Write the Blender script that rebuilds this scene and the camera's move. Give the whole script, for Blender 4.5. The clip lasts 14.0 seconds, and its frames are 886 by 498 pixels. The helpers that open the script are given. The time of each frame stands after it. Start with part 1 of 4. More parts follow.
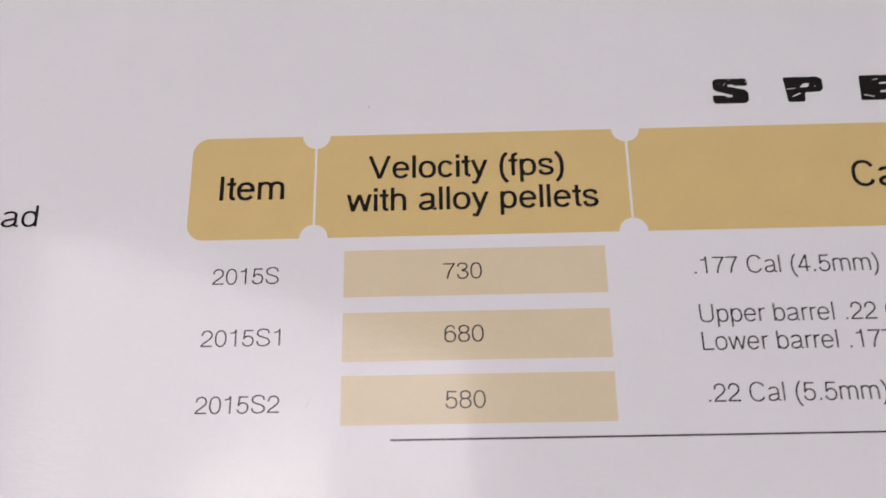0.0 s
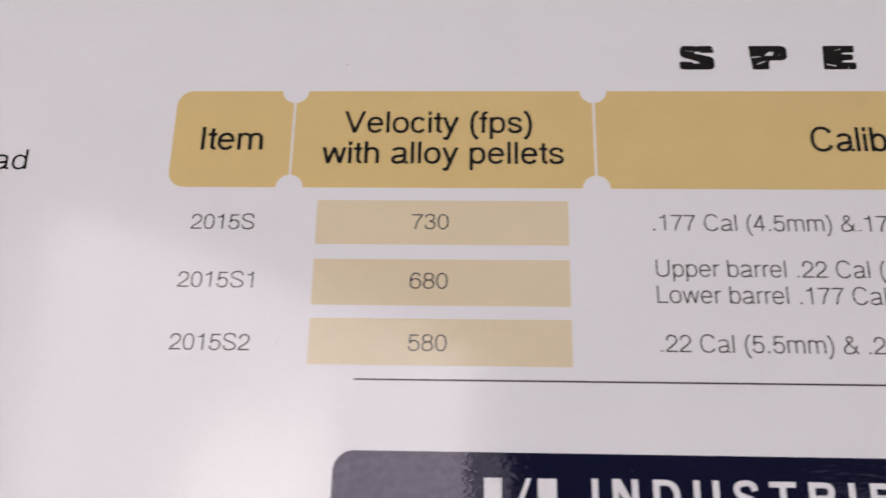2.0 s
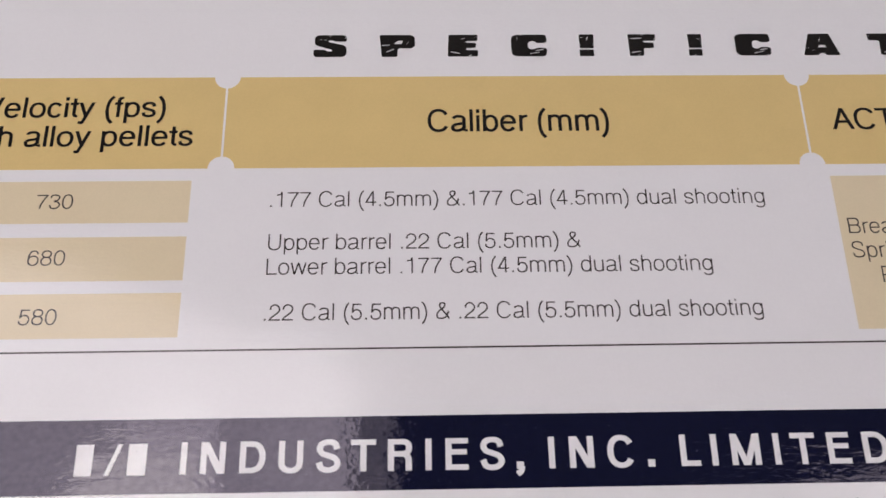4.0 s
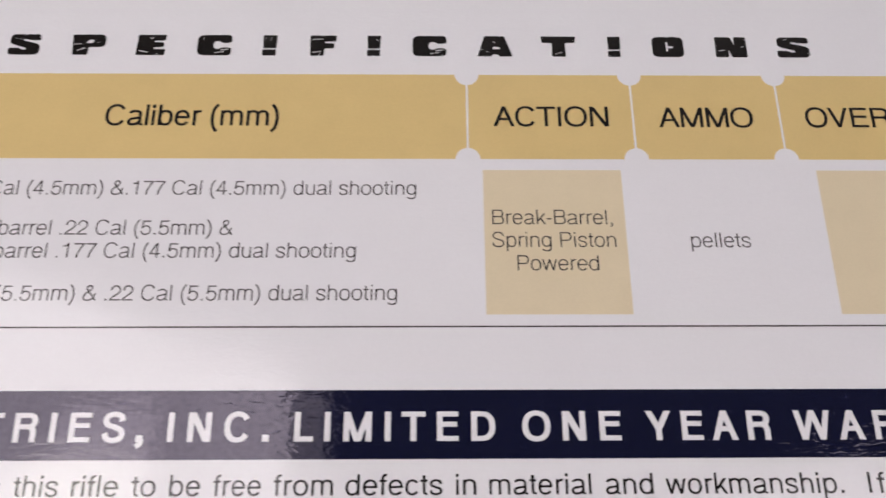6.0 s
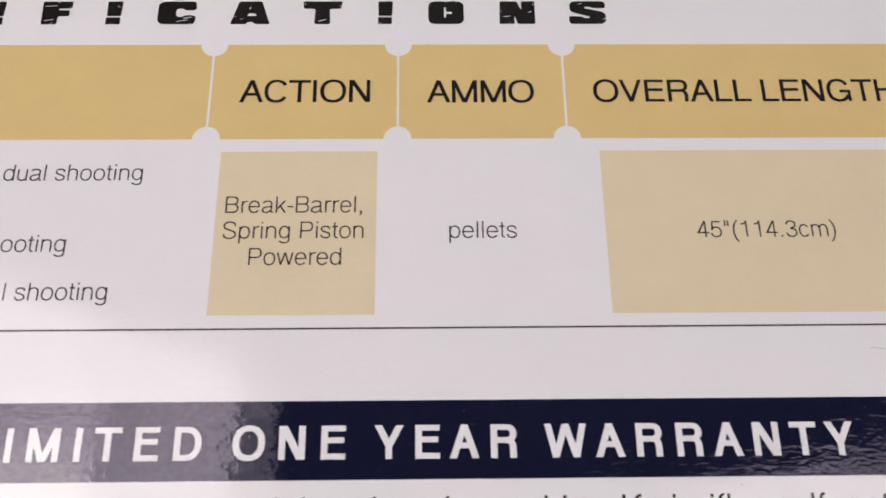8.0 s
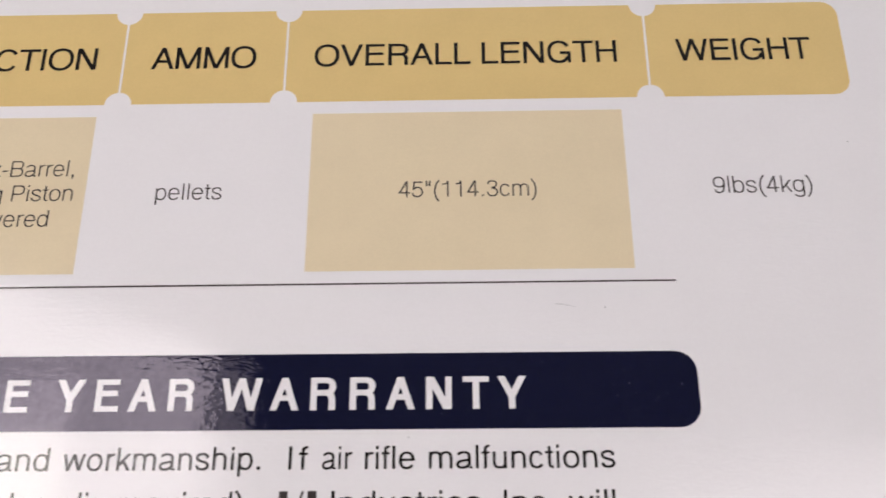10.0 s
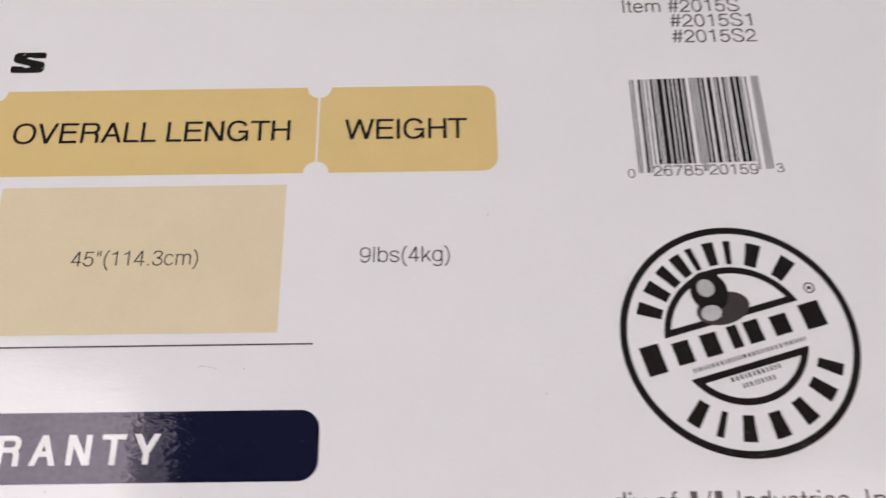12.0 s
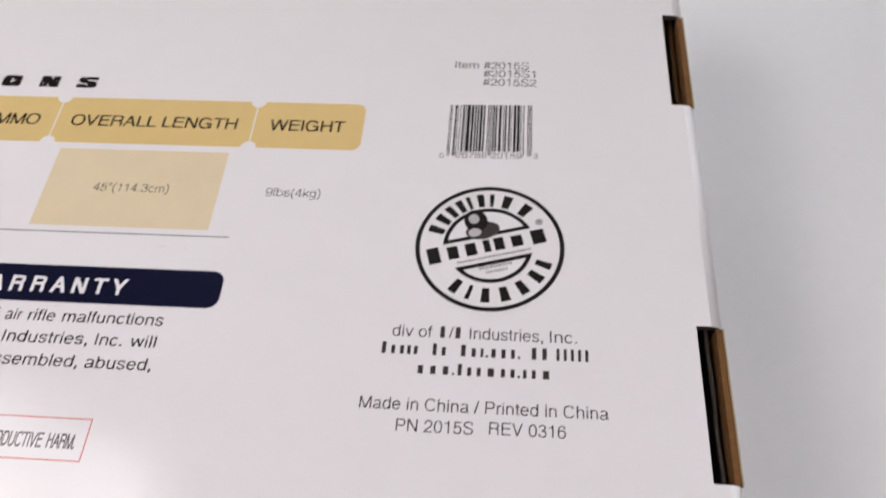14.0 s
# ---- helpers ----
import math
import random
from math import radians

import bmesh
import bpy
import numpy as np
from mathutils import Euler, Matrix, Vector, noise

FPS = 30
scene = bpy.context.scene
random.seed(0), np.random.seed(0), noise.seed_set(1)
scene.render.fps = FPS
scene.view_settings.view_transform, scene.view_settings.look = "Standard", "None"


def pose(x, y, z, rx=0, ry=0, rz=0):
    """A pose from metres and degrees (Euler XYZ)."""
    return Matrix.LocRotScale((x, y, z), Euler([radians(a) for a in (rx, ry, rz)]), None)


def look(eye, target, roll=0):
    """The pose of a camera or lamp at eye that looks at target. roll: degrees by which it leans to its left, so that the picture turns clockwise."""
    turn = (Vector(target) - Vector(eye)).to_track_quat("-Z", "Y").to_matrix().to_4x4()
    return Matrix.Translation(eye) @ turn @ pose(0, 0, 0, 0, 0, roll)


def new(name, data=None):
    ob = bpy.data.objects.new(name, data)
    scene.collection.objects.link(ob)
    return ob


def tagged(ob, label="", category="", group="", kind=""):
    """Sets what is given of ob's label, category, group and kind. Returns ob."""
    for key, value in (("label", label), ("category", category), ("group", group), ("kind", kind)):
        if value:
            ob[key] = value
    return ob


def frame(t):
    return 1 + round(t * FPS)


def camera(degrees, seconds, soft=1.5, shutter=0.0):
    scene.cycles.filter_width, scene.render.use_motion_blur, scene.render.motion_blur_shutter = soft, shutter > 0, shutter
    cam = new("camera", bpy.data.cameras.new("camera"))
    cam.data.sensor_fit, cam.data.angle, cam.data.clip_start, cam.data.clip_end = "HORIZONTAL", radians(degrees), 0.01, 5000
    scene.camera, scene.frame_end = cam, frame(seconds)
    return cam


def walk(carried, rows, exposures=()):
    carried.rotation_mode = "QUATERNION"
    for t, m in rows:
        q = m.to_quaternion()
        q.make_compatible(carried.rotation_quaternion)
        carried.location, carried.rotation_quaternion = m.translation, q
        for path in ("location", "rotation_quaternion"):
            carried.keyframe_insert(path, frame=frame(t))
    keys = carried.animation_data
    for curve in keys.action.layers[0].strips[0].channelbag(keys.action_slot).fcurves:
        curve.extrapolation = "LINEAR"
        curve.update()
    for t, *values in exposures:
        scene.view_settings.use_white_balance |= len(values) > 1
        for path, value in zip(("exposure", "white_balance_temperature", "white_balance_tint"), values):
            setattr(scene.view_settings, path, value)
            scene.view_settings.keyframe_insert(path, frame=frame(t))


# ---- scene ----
cam = camera(56.59, 14.0, soft=1.5, shutter=0.3)
cam.data.dof.use_dof, cam.data.dof.focus_distance, cam.data.dof.aperture_fstop = True, 0.245, 21.0
PATH = [
    (0, (0.03601, 0.05669, 1.04437), (0.02934, 0.14890, 0.75994), -5.195),
    (0.5, (0.03183, 0.05296, 1.03471), (0.02219, 0.14221, 0.74882), -7.352),
    (1, (0.03068, 0.04861, 1.03877), (0.02259, 0.13669, 0.75229), -6.131),
    (1.5, (0.03132, 0.04573, 1.04070), (0.02204, 0.13423, 0.75517), -6.071),
    (2, (0.04781, 0.04274, 1.04866), (0.03682, 0.13383, 0.76280), -6.156),
    (2.5, (0.09686, 0.03985, 1.04832), (0.09345, 0.13615, 0.76474), -1.572),
    (3, (0.13261, 0.03296, 1.04615), (0.13845, 0.12844, 0.76184), 2.597),
    (3.2, (0.13187, 0.03127, 1.04723), (0.14146, 0.12834, 0.76429), 4.383),
    (5.3, (0.19198, 0.01525, 1.06898), (0.19520, 0.11778, 0.78818), 2.104),
    (5.5, (0.20676, 0.01334, 1.07171), (0.21026, 0.11759, 0.79110), 2.261),
    (6, (0.23886, 0.01372, 1.06269), (0.24379, 0.11926, 0.78274), 2.507),
    (6.5, (0.26421, 0.01917, 1.04925), (0.27046, 0.12493, 0.76901), 3.236),
    (7, (0.27951, 0.02439, 1.03839), (0.29074, 0.12809, 0.75793), 5.804),
    (7.2, (0.28607, 0.02663, 1.03842), (0.29629, 0.12692, 0.75655), 5.456),
    (9.3, (0.35796, 0.01408, 1.03571), (0.35579, 0.11865, 0.75431), -1.865),
    (9.5, (0.36833, 0.01317, 1.03560), (0.36529, 0.11644, 0.75389), -2.370),
    (10, (0.39482, 0.01397, 1.03808), (0.38917, 0.11365, 0.75476), -3.728),
    (10.5, (0.41432, 0.01416, 1.03650), (0.41142, 0.11459, 0.75364), -1.980),
    (11, (0.43953, 0.01810, 1.03903), (0.43507, 0.12352, 0.75892), -2.950),
    (11.5, (0.45296, 0.01943, 1.04115), (0.45214, 0.12630, 0.75942), -1.143),
    (12, (0.48559, 0.01507, 1.05737), (0.48469, 0.12671, 0.77808), -1.192),
    (12.5, (0.51492, -0.00348, 1.08273), (0.51713, 0.11327, 0.80639), -0.164),
    (13, (0.53741, -0.02510, 1.11653), (0.54168, 0.10303, 0.84530), 1.372),
    (13.5, (0.57811, -0.06640, 1.14324), (0.56069, 0.08059, 0.88230), -3.800),
    (14, (0.57025, -0.12259, 1.13907), (0.54912, 0.04102, 0.88850), -4.040),
]
EXPOSURES = [(0, -0.35, 6400, 12.8), (3, -0.34, 6430, 12.2), (6.5, -0.085, 6480, 11.2), (9.5, 0.065, 6590, 10.4), (12, 0.115, 6560, 9.4), (14, 0.16, 6540, 9.8)]
walk(cam, [(t, look(eye, target, roll)) for t, eye, target, roll in PATH], EXPOSURES)

# ---- world, light, exposure ----
world = bpy.data.worlds.new("world")
scene.world = world
world.use_nodes = True
world.node_tree.nodes["Background"].inputs[0].default_value = (0.9, 0.88, 0.9, 1)
world.node_tree.nodes["Background"].inputs[1].default_value = 0.3
GLOW_MAIN, GLOW_INNER, GLOW_STRIP, GLOW_HOT, GLOW_SIDE, GLOW_RIM, GLOW_FILL = 3.8, 4.3, 5.7, 7.8, 2.8, 1.9, 2.7
LAMP_TINT, BULB_TINT = (1.0, 0.912, 0.932), (1.0, 0.935, 0.88)

MM = 0.001
TOP = 0.84            # height of the carton's printed face
TABLE = 0.75


# ---- materials ----
def material(name, colour, rough=0.5, spec=0.5, mottle=0.04, scale=60.0, coat_relief=0.0, metal=0.0, fine=0.0, grain=(1, 1, 1)):
    """A surface with broad mottling, fine grain and, for laminated board, a rippled gloss."""
    mat = bpy.data.materials.new(name)
    mat.use_nodes = True
    nodes, links = mat.node_tree.nodes, mat.node_tree.links
    bsdf = nodes["Principled BSDF"]
    bsdf.inputs["Roughness"].default_value = rough
    bsdf.inputs["Metallic"].default_value = metal
    bsdf.inputs["Specular IOR Level"].default_value = spec
    geo = nodes.new("ShaderNodeNewGeometry")
    stretch = nodes.new("ShaderNodeMapping")
    stretch.inputs["Scale"].default_value = grain
    links.new(geo.outputs["Position"], stretch.inputs["Vector"])
    broad = nodes.new("ShaderNodeTexNoise")
    broad.inputs["Scale"].default_value = scale
    broad.inputs["Detail"].default_value = 3
    links.new(stretch.outputs["Vector"], broad.inputs["Vector"])
    small = nodes.new("ShaderNodeTexNoise")
    small.inputs["Scale"].default_value = scale * 22
    small.inputs["Detail"].default_value = 2
    links.new(stretch.outputs["Vector"], small.inputs["Vector"])
    add = nodes.new("ShaderNodeMath")
    add.operation = "ADD"
    links.new(broad.outputs["Fac"], add.inputs[0])
    links.new(small.outputs["Fac"], add.inputs[1])
    ramp = nodes.new("ShaderNodeMapRange")
    ramp.inputs["From Min"].default_value = 0.6
    ramp.inputs["From Max"].default_value = 1.4
    ramp.inputs["To Min"].default_value = 1 - mottle
    ramp.inputs["To Max"].default_value = 1 + mottle
    links.new(add.outputs[0], ramp.inputs["Value"])
    tint = nodes.new("ShaderNodeVectorMath")
    tint.operation = "SCALE"
    tint.inputs[0].default_value = colour
    links.new(ramp.outputs["Result"], tint.inputs["Scale"])
    links.new(tint.outputs["Vector"], bsdf.inputs["Base Color"])
    if coat_relief:
        # rubbed patches make the gloss uneven
        rub = nodes.new("ShaderNodeTexNoise")
        rub.inputs["Scale"].default_value = 620
        rub.inputs["Detail"].default_value = 5
        links.new(geo.outputs["Position"], rub.inputs["Vector"])
        dull = nodes.new("ShaderNodeMapRange")
        dull.inputs["From Min"].default_value = 0.35
        dull.inputs["From Max"].default_value = 0.7
        dull.inputs["To Min"].default_value = rough * 0.5
        dull.inputs["To Max"].default_value = rough * 2.0
        links.new(rub.outputs["Fac"], dull.inputs["Value"])
        links.new(dull.outputs["Result"], bsdf.inputs["Roughness"])
        sheen = nodes.new("ShaderNodeMapRange")
        sheen.inputs["From Min"].default_value = 0.3
        sheen.inputs["From Max"].default_value = 0.7
        sheen.inputs["To Min"].default_value = spec * 1.1
        sheen.inputs["To Max"].default_value = spec * 0.86
        links.new(rub.outputs["Fac"], sheen.inputs["Value"])
        links.new(sheen.outputs["Result"], bsdf.inputs["Specular IOR Level"])
        # streaky ripple of the lamination over the flutes, strong in some patches and faint in others, on slow waves of the board
        normal = None
        for size, share, patch in (((210, 600, 1), 0.85, 60), ((430, 620, 1), 0.5, 38), ((280, 1100, 1), 0.15, 26), ((22, 150, 1), 0.8, 0), ((8, 11, 1), 1.0, 0)):
            place = nodes.new("ShaderNodeMapping")
            place.inputs["Scale"].default_value = size
            links.new(geo.outputs["Position"], place.inputs["Vector"])
            wave = nodes.new("ShaderNodeTexNoise")
            wave.inputs["Scale"].default_value = 1.0
            wave.inputs["Detail"].default_value = 1.0
            wave.inputs["Distortion"].default_value = 1.1
            links.new(place.outputs["Vector"], wave.inputs["Vector"])
            bump = nodes.new("ShaderNodeBump")
            bump.inputs["Distance"].default_value = coat_relief * share
            links.new(wave.outputs["Fac"], bump.inputs["Height"])
            if patch:
                area = nodes.new("ShaderNodeTexNoise")
                area.inputs["Scale"].default_value = patch
                links.new(geo.outputs["Position"], area.inputs["Vector"])
                amount = nodes.new("ShaderNodeMapRange")
                amount.inputs["From Min"].default_value = 0.36
                amount.inputs["From Max"].default_value = 0.62
                amount.inputs["To Min"].default_value = 0.3
                links.new(area.outputs["Fac"], amount.inputs["Value"])
                links.new(amount.outputs["Result"], bump.inputs["Strength"])
            if normal:
                links.new(normal.outputs["Normal"], bump.inputs["Normal"])
            normal = bump
        links.new(normal.outputs["Normal"], bsdf.inputs["Normal"])
    elif fine:
        bump = nodes.new("ShaderNodeBump")
        bump.inputs["Distance"].default_value = fine
        links.new(add.outputs[0], bump.inputs["Height"])
        links.new(bump.outputs["Normal"], bsdf.inputs["Normal"])
    if spec > 0.55:
        bsdf.inputs["Specular Tint"].default_value = (1.0, 0.93, 1.06, 1)
    return mat


def glowing(name, colour, strength, hot=None, gain=0.0, reach=0.3):
    """A lit surface; hot: the spot on a diffuser right under its bulb, brighter by gain and fading over reach metres."""
    mat = bpy.data.materials.new(name)
    mat.use_nodes = True
    bsdf = mat.node_tree.nodes["Principled BSDF"]
    bsdf.inputs["Base Color"].default_value = (0.8, 0.8, 0.8, 1)
    bsdf.inputs["Emission Color"].default_value = (*colour, 1)
    bsdf.inputs["Emission Strength"].default_value = strength
    if hot:
        nodes, links = mat.node_tree.nodes, mat.node_tree.links
        geo = nodes.new("ShaderNodeNewGeometry")
        away = nodes.new("ShaderNodeVectorMath")
        away.operation = "DISTANCE"
        away.inputs[1].default_value = hot
        links.new(geo.outputs["Position"], away.inputs[0])
        fade = nodes.new("ShaderNodeMapRange")
        fade.interpolation_type = "SMOOTHERSTEP"
        fade.inputs["From Min"].default_value = 0.0
        fade.inputs["From Max"].default_value = reach
        fade.inputs["To Min"].default_value = strength * (1 + gain)
        fade.inputs["To Max"].default_value = strength
        links.new(away.outputs["Value"], fade.inputs["Value"])
        links.new(fade.outputs["Result"], bsdf.inputs["Emission Strength"])
    return mat


RELIEF = 0.00005
GLOSS = dict(rough=0.03, spec=0.5, coat_relief=RELIEF)
board_white = material("laminated white board", (0.84, 0.825, 0.84), mottle=0.015, **GLOSS)
board_fold = material("creased white board", (0.82, 0.81, 0.825), rough=0.42, spec=0.4, mottle=0.03, scale=300, fine=0.00004, grain=(1, 3, 1))
ink_tan = material("tan ink under lamination", (0.74, 0.555, 0.245), mottle=0.035, scale=90, **GLOSS)
ink_cream = material("cream ink under lamination", (0.775, 0.66, 0.455), mottle=0.03, scale=90, **GLOSS)
ink_navy = material("navy ink under lamination", (0.0055, 0.0068, 0.027), mottle=0.12, rough=0.03, spec=0.6, coat_relief=RELIEF)
ink_black = material("black ink under lamination", (0.014, 0.0115, 0.0105), mottle=0.2, **GLOSS)
ink_grey = material("dark grey ink under lamination", (0.056, 0.047, 0.046), mottle=0.2, **GLOSS)
ink_white = material("white lettering under lamination", (0.84, 0.825, 0.84), mottle=0.02, **GLOSS)
ink_red = material("red ink under lamination", (0.6, 0.05, 0.05), mottle=0.1, **GLOSS)
ink_dust = material("pale dust", (0.16, 0.15, 0.16), rough=0.8, spec=0.2, mottle=0.3, scale=900)
ink_pale = material("pale grey figure ink", (0.5, 0.49, 0.5), mottle=0.2, **GLOSS)
kraft = material("raw kraft corrugated board", (0.23, 0.112, 0.041), rough=0.85, spec=0.2, mottle=0.2, scale=120, fine=0.0003, grain=(1, 6, 1))
# grey-brown flap tone, darkened further so its colour carries the slot rims' shade
kraft_grey_shade = material("greyed kraft board with slot shade", (0.085, 0.07, 0.058), rough=0.9, spec=0.1, mottle=0.25, scale=120, fine=0.0003, grain=(1, 5, 1))
kraft_pale = material("pale kraft liner", (0.42, 0.30, 0.17), rough=0.8, spec=0.2, mottle=0.15, scale=120, fine=0.0002)
table_white = material("white painted tabletop", (0.77, 0.775, 0.785), rough=0.45, mottle=0.02, scale=7, fine=0.00005)
wall_paint = material("grey studio wall paint", (0.2, 0.2, 0.205), rough=0.9, mottle=0.03, scale=4, fine=0.0004)
floor_grey = material("grey vinyl floor", (0.3, 0.29, 0.28), rough=0.5, mottle=0.12, scale=5, fine=0.0002)
housing_black = material("black nylon housing", (0.02, 0.02, 0.02), rough=0.7, mottle=0.2, scale=80, fine=0.0002)
steel = material("painted steel tube", (0.1, 0.1, 0.1), rough=0.35, metal=0.8, mottle=0.1)
diffuser_main = glowing("lit white diffuser", LAMP_TINT, GLOW_MAIN, (-0.25, 0.0, 1.795), 0.12, 0.3)
diffuser_inner = glowing("lit white diffuser, brighter panel", LAMP_TINT, GLOW_INNER)
diffuser_strip = glowing("lit white diffuser, middle strip", LAMP_TINT, GLOW_STRIP)
diffuser_side = glowing("lit white diffuser, dimmer", LAMP_TINT, GLOW_SIDE)
# glow of an unseen panel to the north, added to brighten the board evenly
north_fill = glowing("added north fill glow", (0.965, 0.985, 1.02), GLOW_FILL)
diffuser_hot = glowing("lit white diffuser, bulb panel", BULB_TINT, GLOW_HOT)


def crinkled(name, strength, low, high, scale=85.0):
    """Crumpled silver lining of a softbox, the bulb's glints painted as glowing flecks; low and high: where the creases
    begin and end to shine.
    """
    mat = glowing(name, LAMP_TINT, strength)
    nodes, links = mat.node_tree.nodes, mat.node_tree.links
    geo = nodes.new("ShaderNodeNewGeometry")
    crease = nodes.new("ShaderNodeTexNoise")
    crease.inputs["Scale"].default_value = scale
    crease.inputs["Detail"].default_value = 4
    crease.inputs["Roughness"].default_value = 0.65
    crease.inputs["Distortion"].default_value = 1.2
    links.new(geo.outputs["Position"], crease.inputs["Vector"])
    shine = nodes.new("ShaderNodeMapRange")
    shine.inputs["From Min"].default_value = low
    shine.inputs["From Max"].default_value = high
    # reflected bulb light is put into the emission, crease by crease
    shine.inputs["To Min"].default_value = strength * 0.05
    shine.inputs["To Max"].default_value = strength * 2.2
    links.new(crease.outputs["Fac"], shine.inputs["Value"])
    links.new(shine.outputs["Result"], mat.node_tree.nodes["Principled BSDF"].inputs["Emission Strength"])
    return mat


lining_side = crinkled("crinkled silver lining", GLOW_RIM * 0.62, 0.43, 0.62, 65)
lining_bright = crinkled("crinkled silver lining, bright", GLOW_MAIN * 0.5, 0.47, 0.62, 60)
lining_far = crinkled("crinkled silver lining, far lamp", GLOW_SIDE * 0.8, 0.42, 0.62, 60)
lining_dim = crinkled("crinkled silver lining, unlit side", GLOW_SIDE * 0.08, 0.42, 0.62, 60)


# ---- mesh helpers ----
def part(name, mesh, mat, parent=None, label=""):
    """Links a mesh or bmesh as one object under a thing or a part; coordinates are the world's."""
    if isinstance(mesh, bmesh.types.BMesh):
        data = bpy.data.meshes.new(name)
        mesh.to_mesh(data)
        mesh.free()
        mesh = data
    ob = new(name, mesh)
    mesh.name = name
    for m in mat if isinstance(mat, (list, tuple)) else [mat]:
        mesh.materials.append(m)
    if parent:
        ob.parent = parent
        ob.matrix_parent_inverse = Matrix.Translation(-parent.location)
    return tagged(ob, label)


def thing(name, at, label, category, group="", kind=""):
    ob = new(name)
    ob.location = at
    ob.empty_display_size = 0.05
    return tagged(ob, label, category, group, kind)


def slab(lo, hi, bevel=0.0):
    bm = bmesh.new()
    bmesh.ops.create_cube(bm, size=1)
    for v in bm.verts:
        v.co = Vector([lo[n] + (v.co[n] + 0.5) * (hi[n] - lo[n]) for n in range(3)])
    if bevel:
        bmesh.ops.bevel(bm, geom=bm.edges[:], offset=bevel, segments=2, affect="EDGES", profile=0.5)
    return bm


def flat(data, lift):
    """Turns a curve, drawn in millimetres, into a flat mesh on the printed face."""
    ob = new("temporary", data)
    graph = bpy.context.evaluated_depsgraph_get()
    mesh = bpy.data.meshes.new_from_object(ob.evaluated_get(graph))
    bpy.data.objects.remove(ob)
    bpy.data.curves.remove(data)
    mesh.transform(Matrix.Translation((0, 0, TOP + lift)) @ Matrix.Diagonal((MM, MM, 0, 1)))
    mesh.materials.clear()
    for poly in mesh.polygons:
        poly.use_smooth = False
    if mesh.polygons and sum(p.normal.z * p.area for p in mesh.polygons) < 0:
        mesh.flip_normals()
    return mesh


def loops(outlines, lift):
    """A filled flat figure from closed outlines in millimetres; outlines inside others are holes."""
    data = bpy.data.curves.new("outline", "CURVE")
    data.dimensions, data.fill_mode = "2D", "BOTH"
    for points in outlines:
        spline = data.splines.new("POLY")
        spline.points.add(len(points) - 1)
        for p, (x, y) in zip(spline.points, points):
            p.co = (x, y, 0, 1)
        spline.use_cyclic_u = True
    return flat(data, lift)


# advance, left and right of each sign in thousandths of the type size, as in a plain grotesque
FACE = {}
for row in """A 667 14 654|B 667 74 627|C 722 44 681|D 722 81 674|E 667 86 616|F 611 86 583|G 778 48 704|H 722 77 646|I 278 91 188|L 556 76 537|M 833 73 761|N 722 76 646|O 778 39 739|P 667 86 622
R 722 88 684|S 667 49 620|T 611 14 597|U 722 79 644|V 667 20 647|W 944 16 928|Y 667 14 653|a 556 36 530|b 556 58 517|c 500 30 477|d 556 35 499|e 556 40 516|f 278 14 262|g 556 40 499|h 556 65 491
i 222 67 155|k 500 67 501|l 222 67 155|m 833 65 769|n 556 65 491|o 556 35 521|p 556 58 517|q 556 35 494|r 333 77 332|s 500 32 464|t 278 14 257|u 556 68 489|v 500 8 492|w 722 14 709|y 500 11 489
0 556 37 519|1 556 101 359|2 556 26 507|3 556 34 522|4 556 25 523|5 556 32 514|6 556 38 518|7 556 37 523|8 556 38 517|9 556 42 514|. 278 87 191|, 278 87 191|( 333 68 299|) 333 34 265
/ 278 -17 295|- 333 44 289|# 556 28 529|& 667 44 645|" 355 70 285|_ 278 0 278""".replace("\n", "|").split("|"):
    sign, *nums = row.split()
    FACE[sign] = [int(v) for v in nums]
CAP = 718.0
GLYPHS = {}


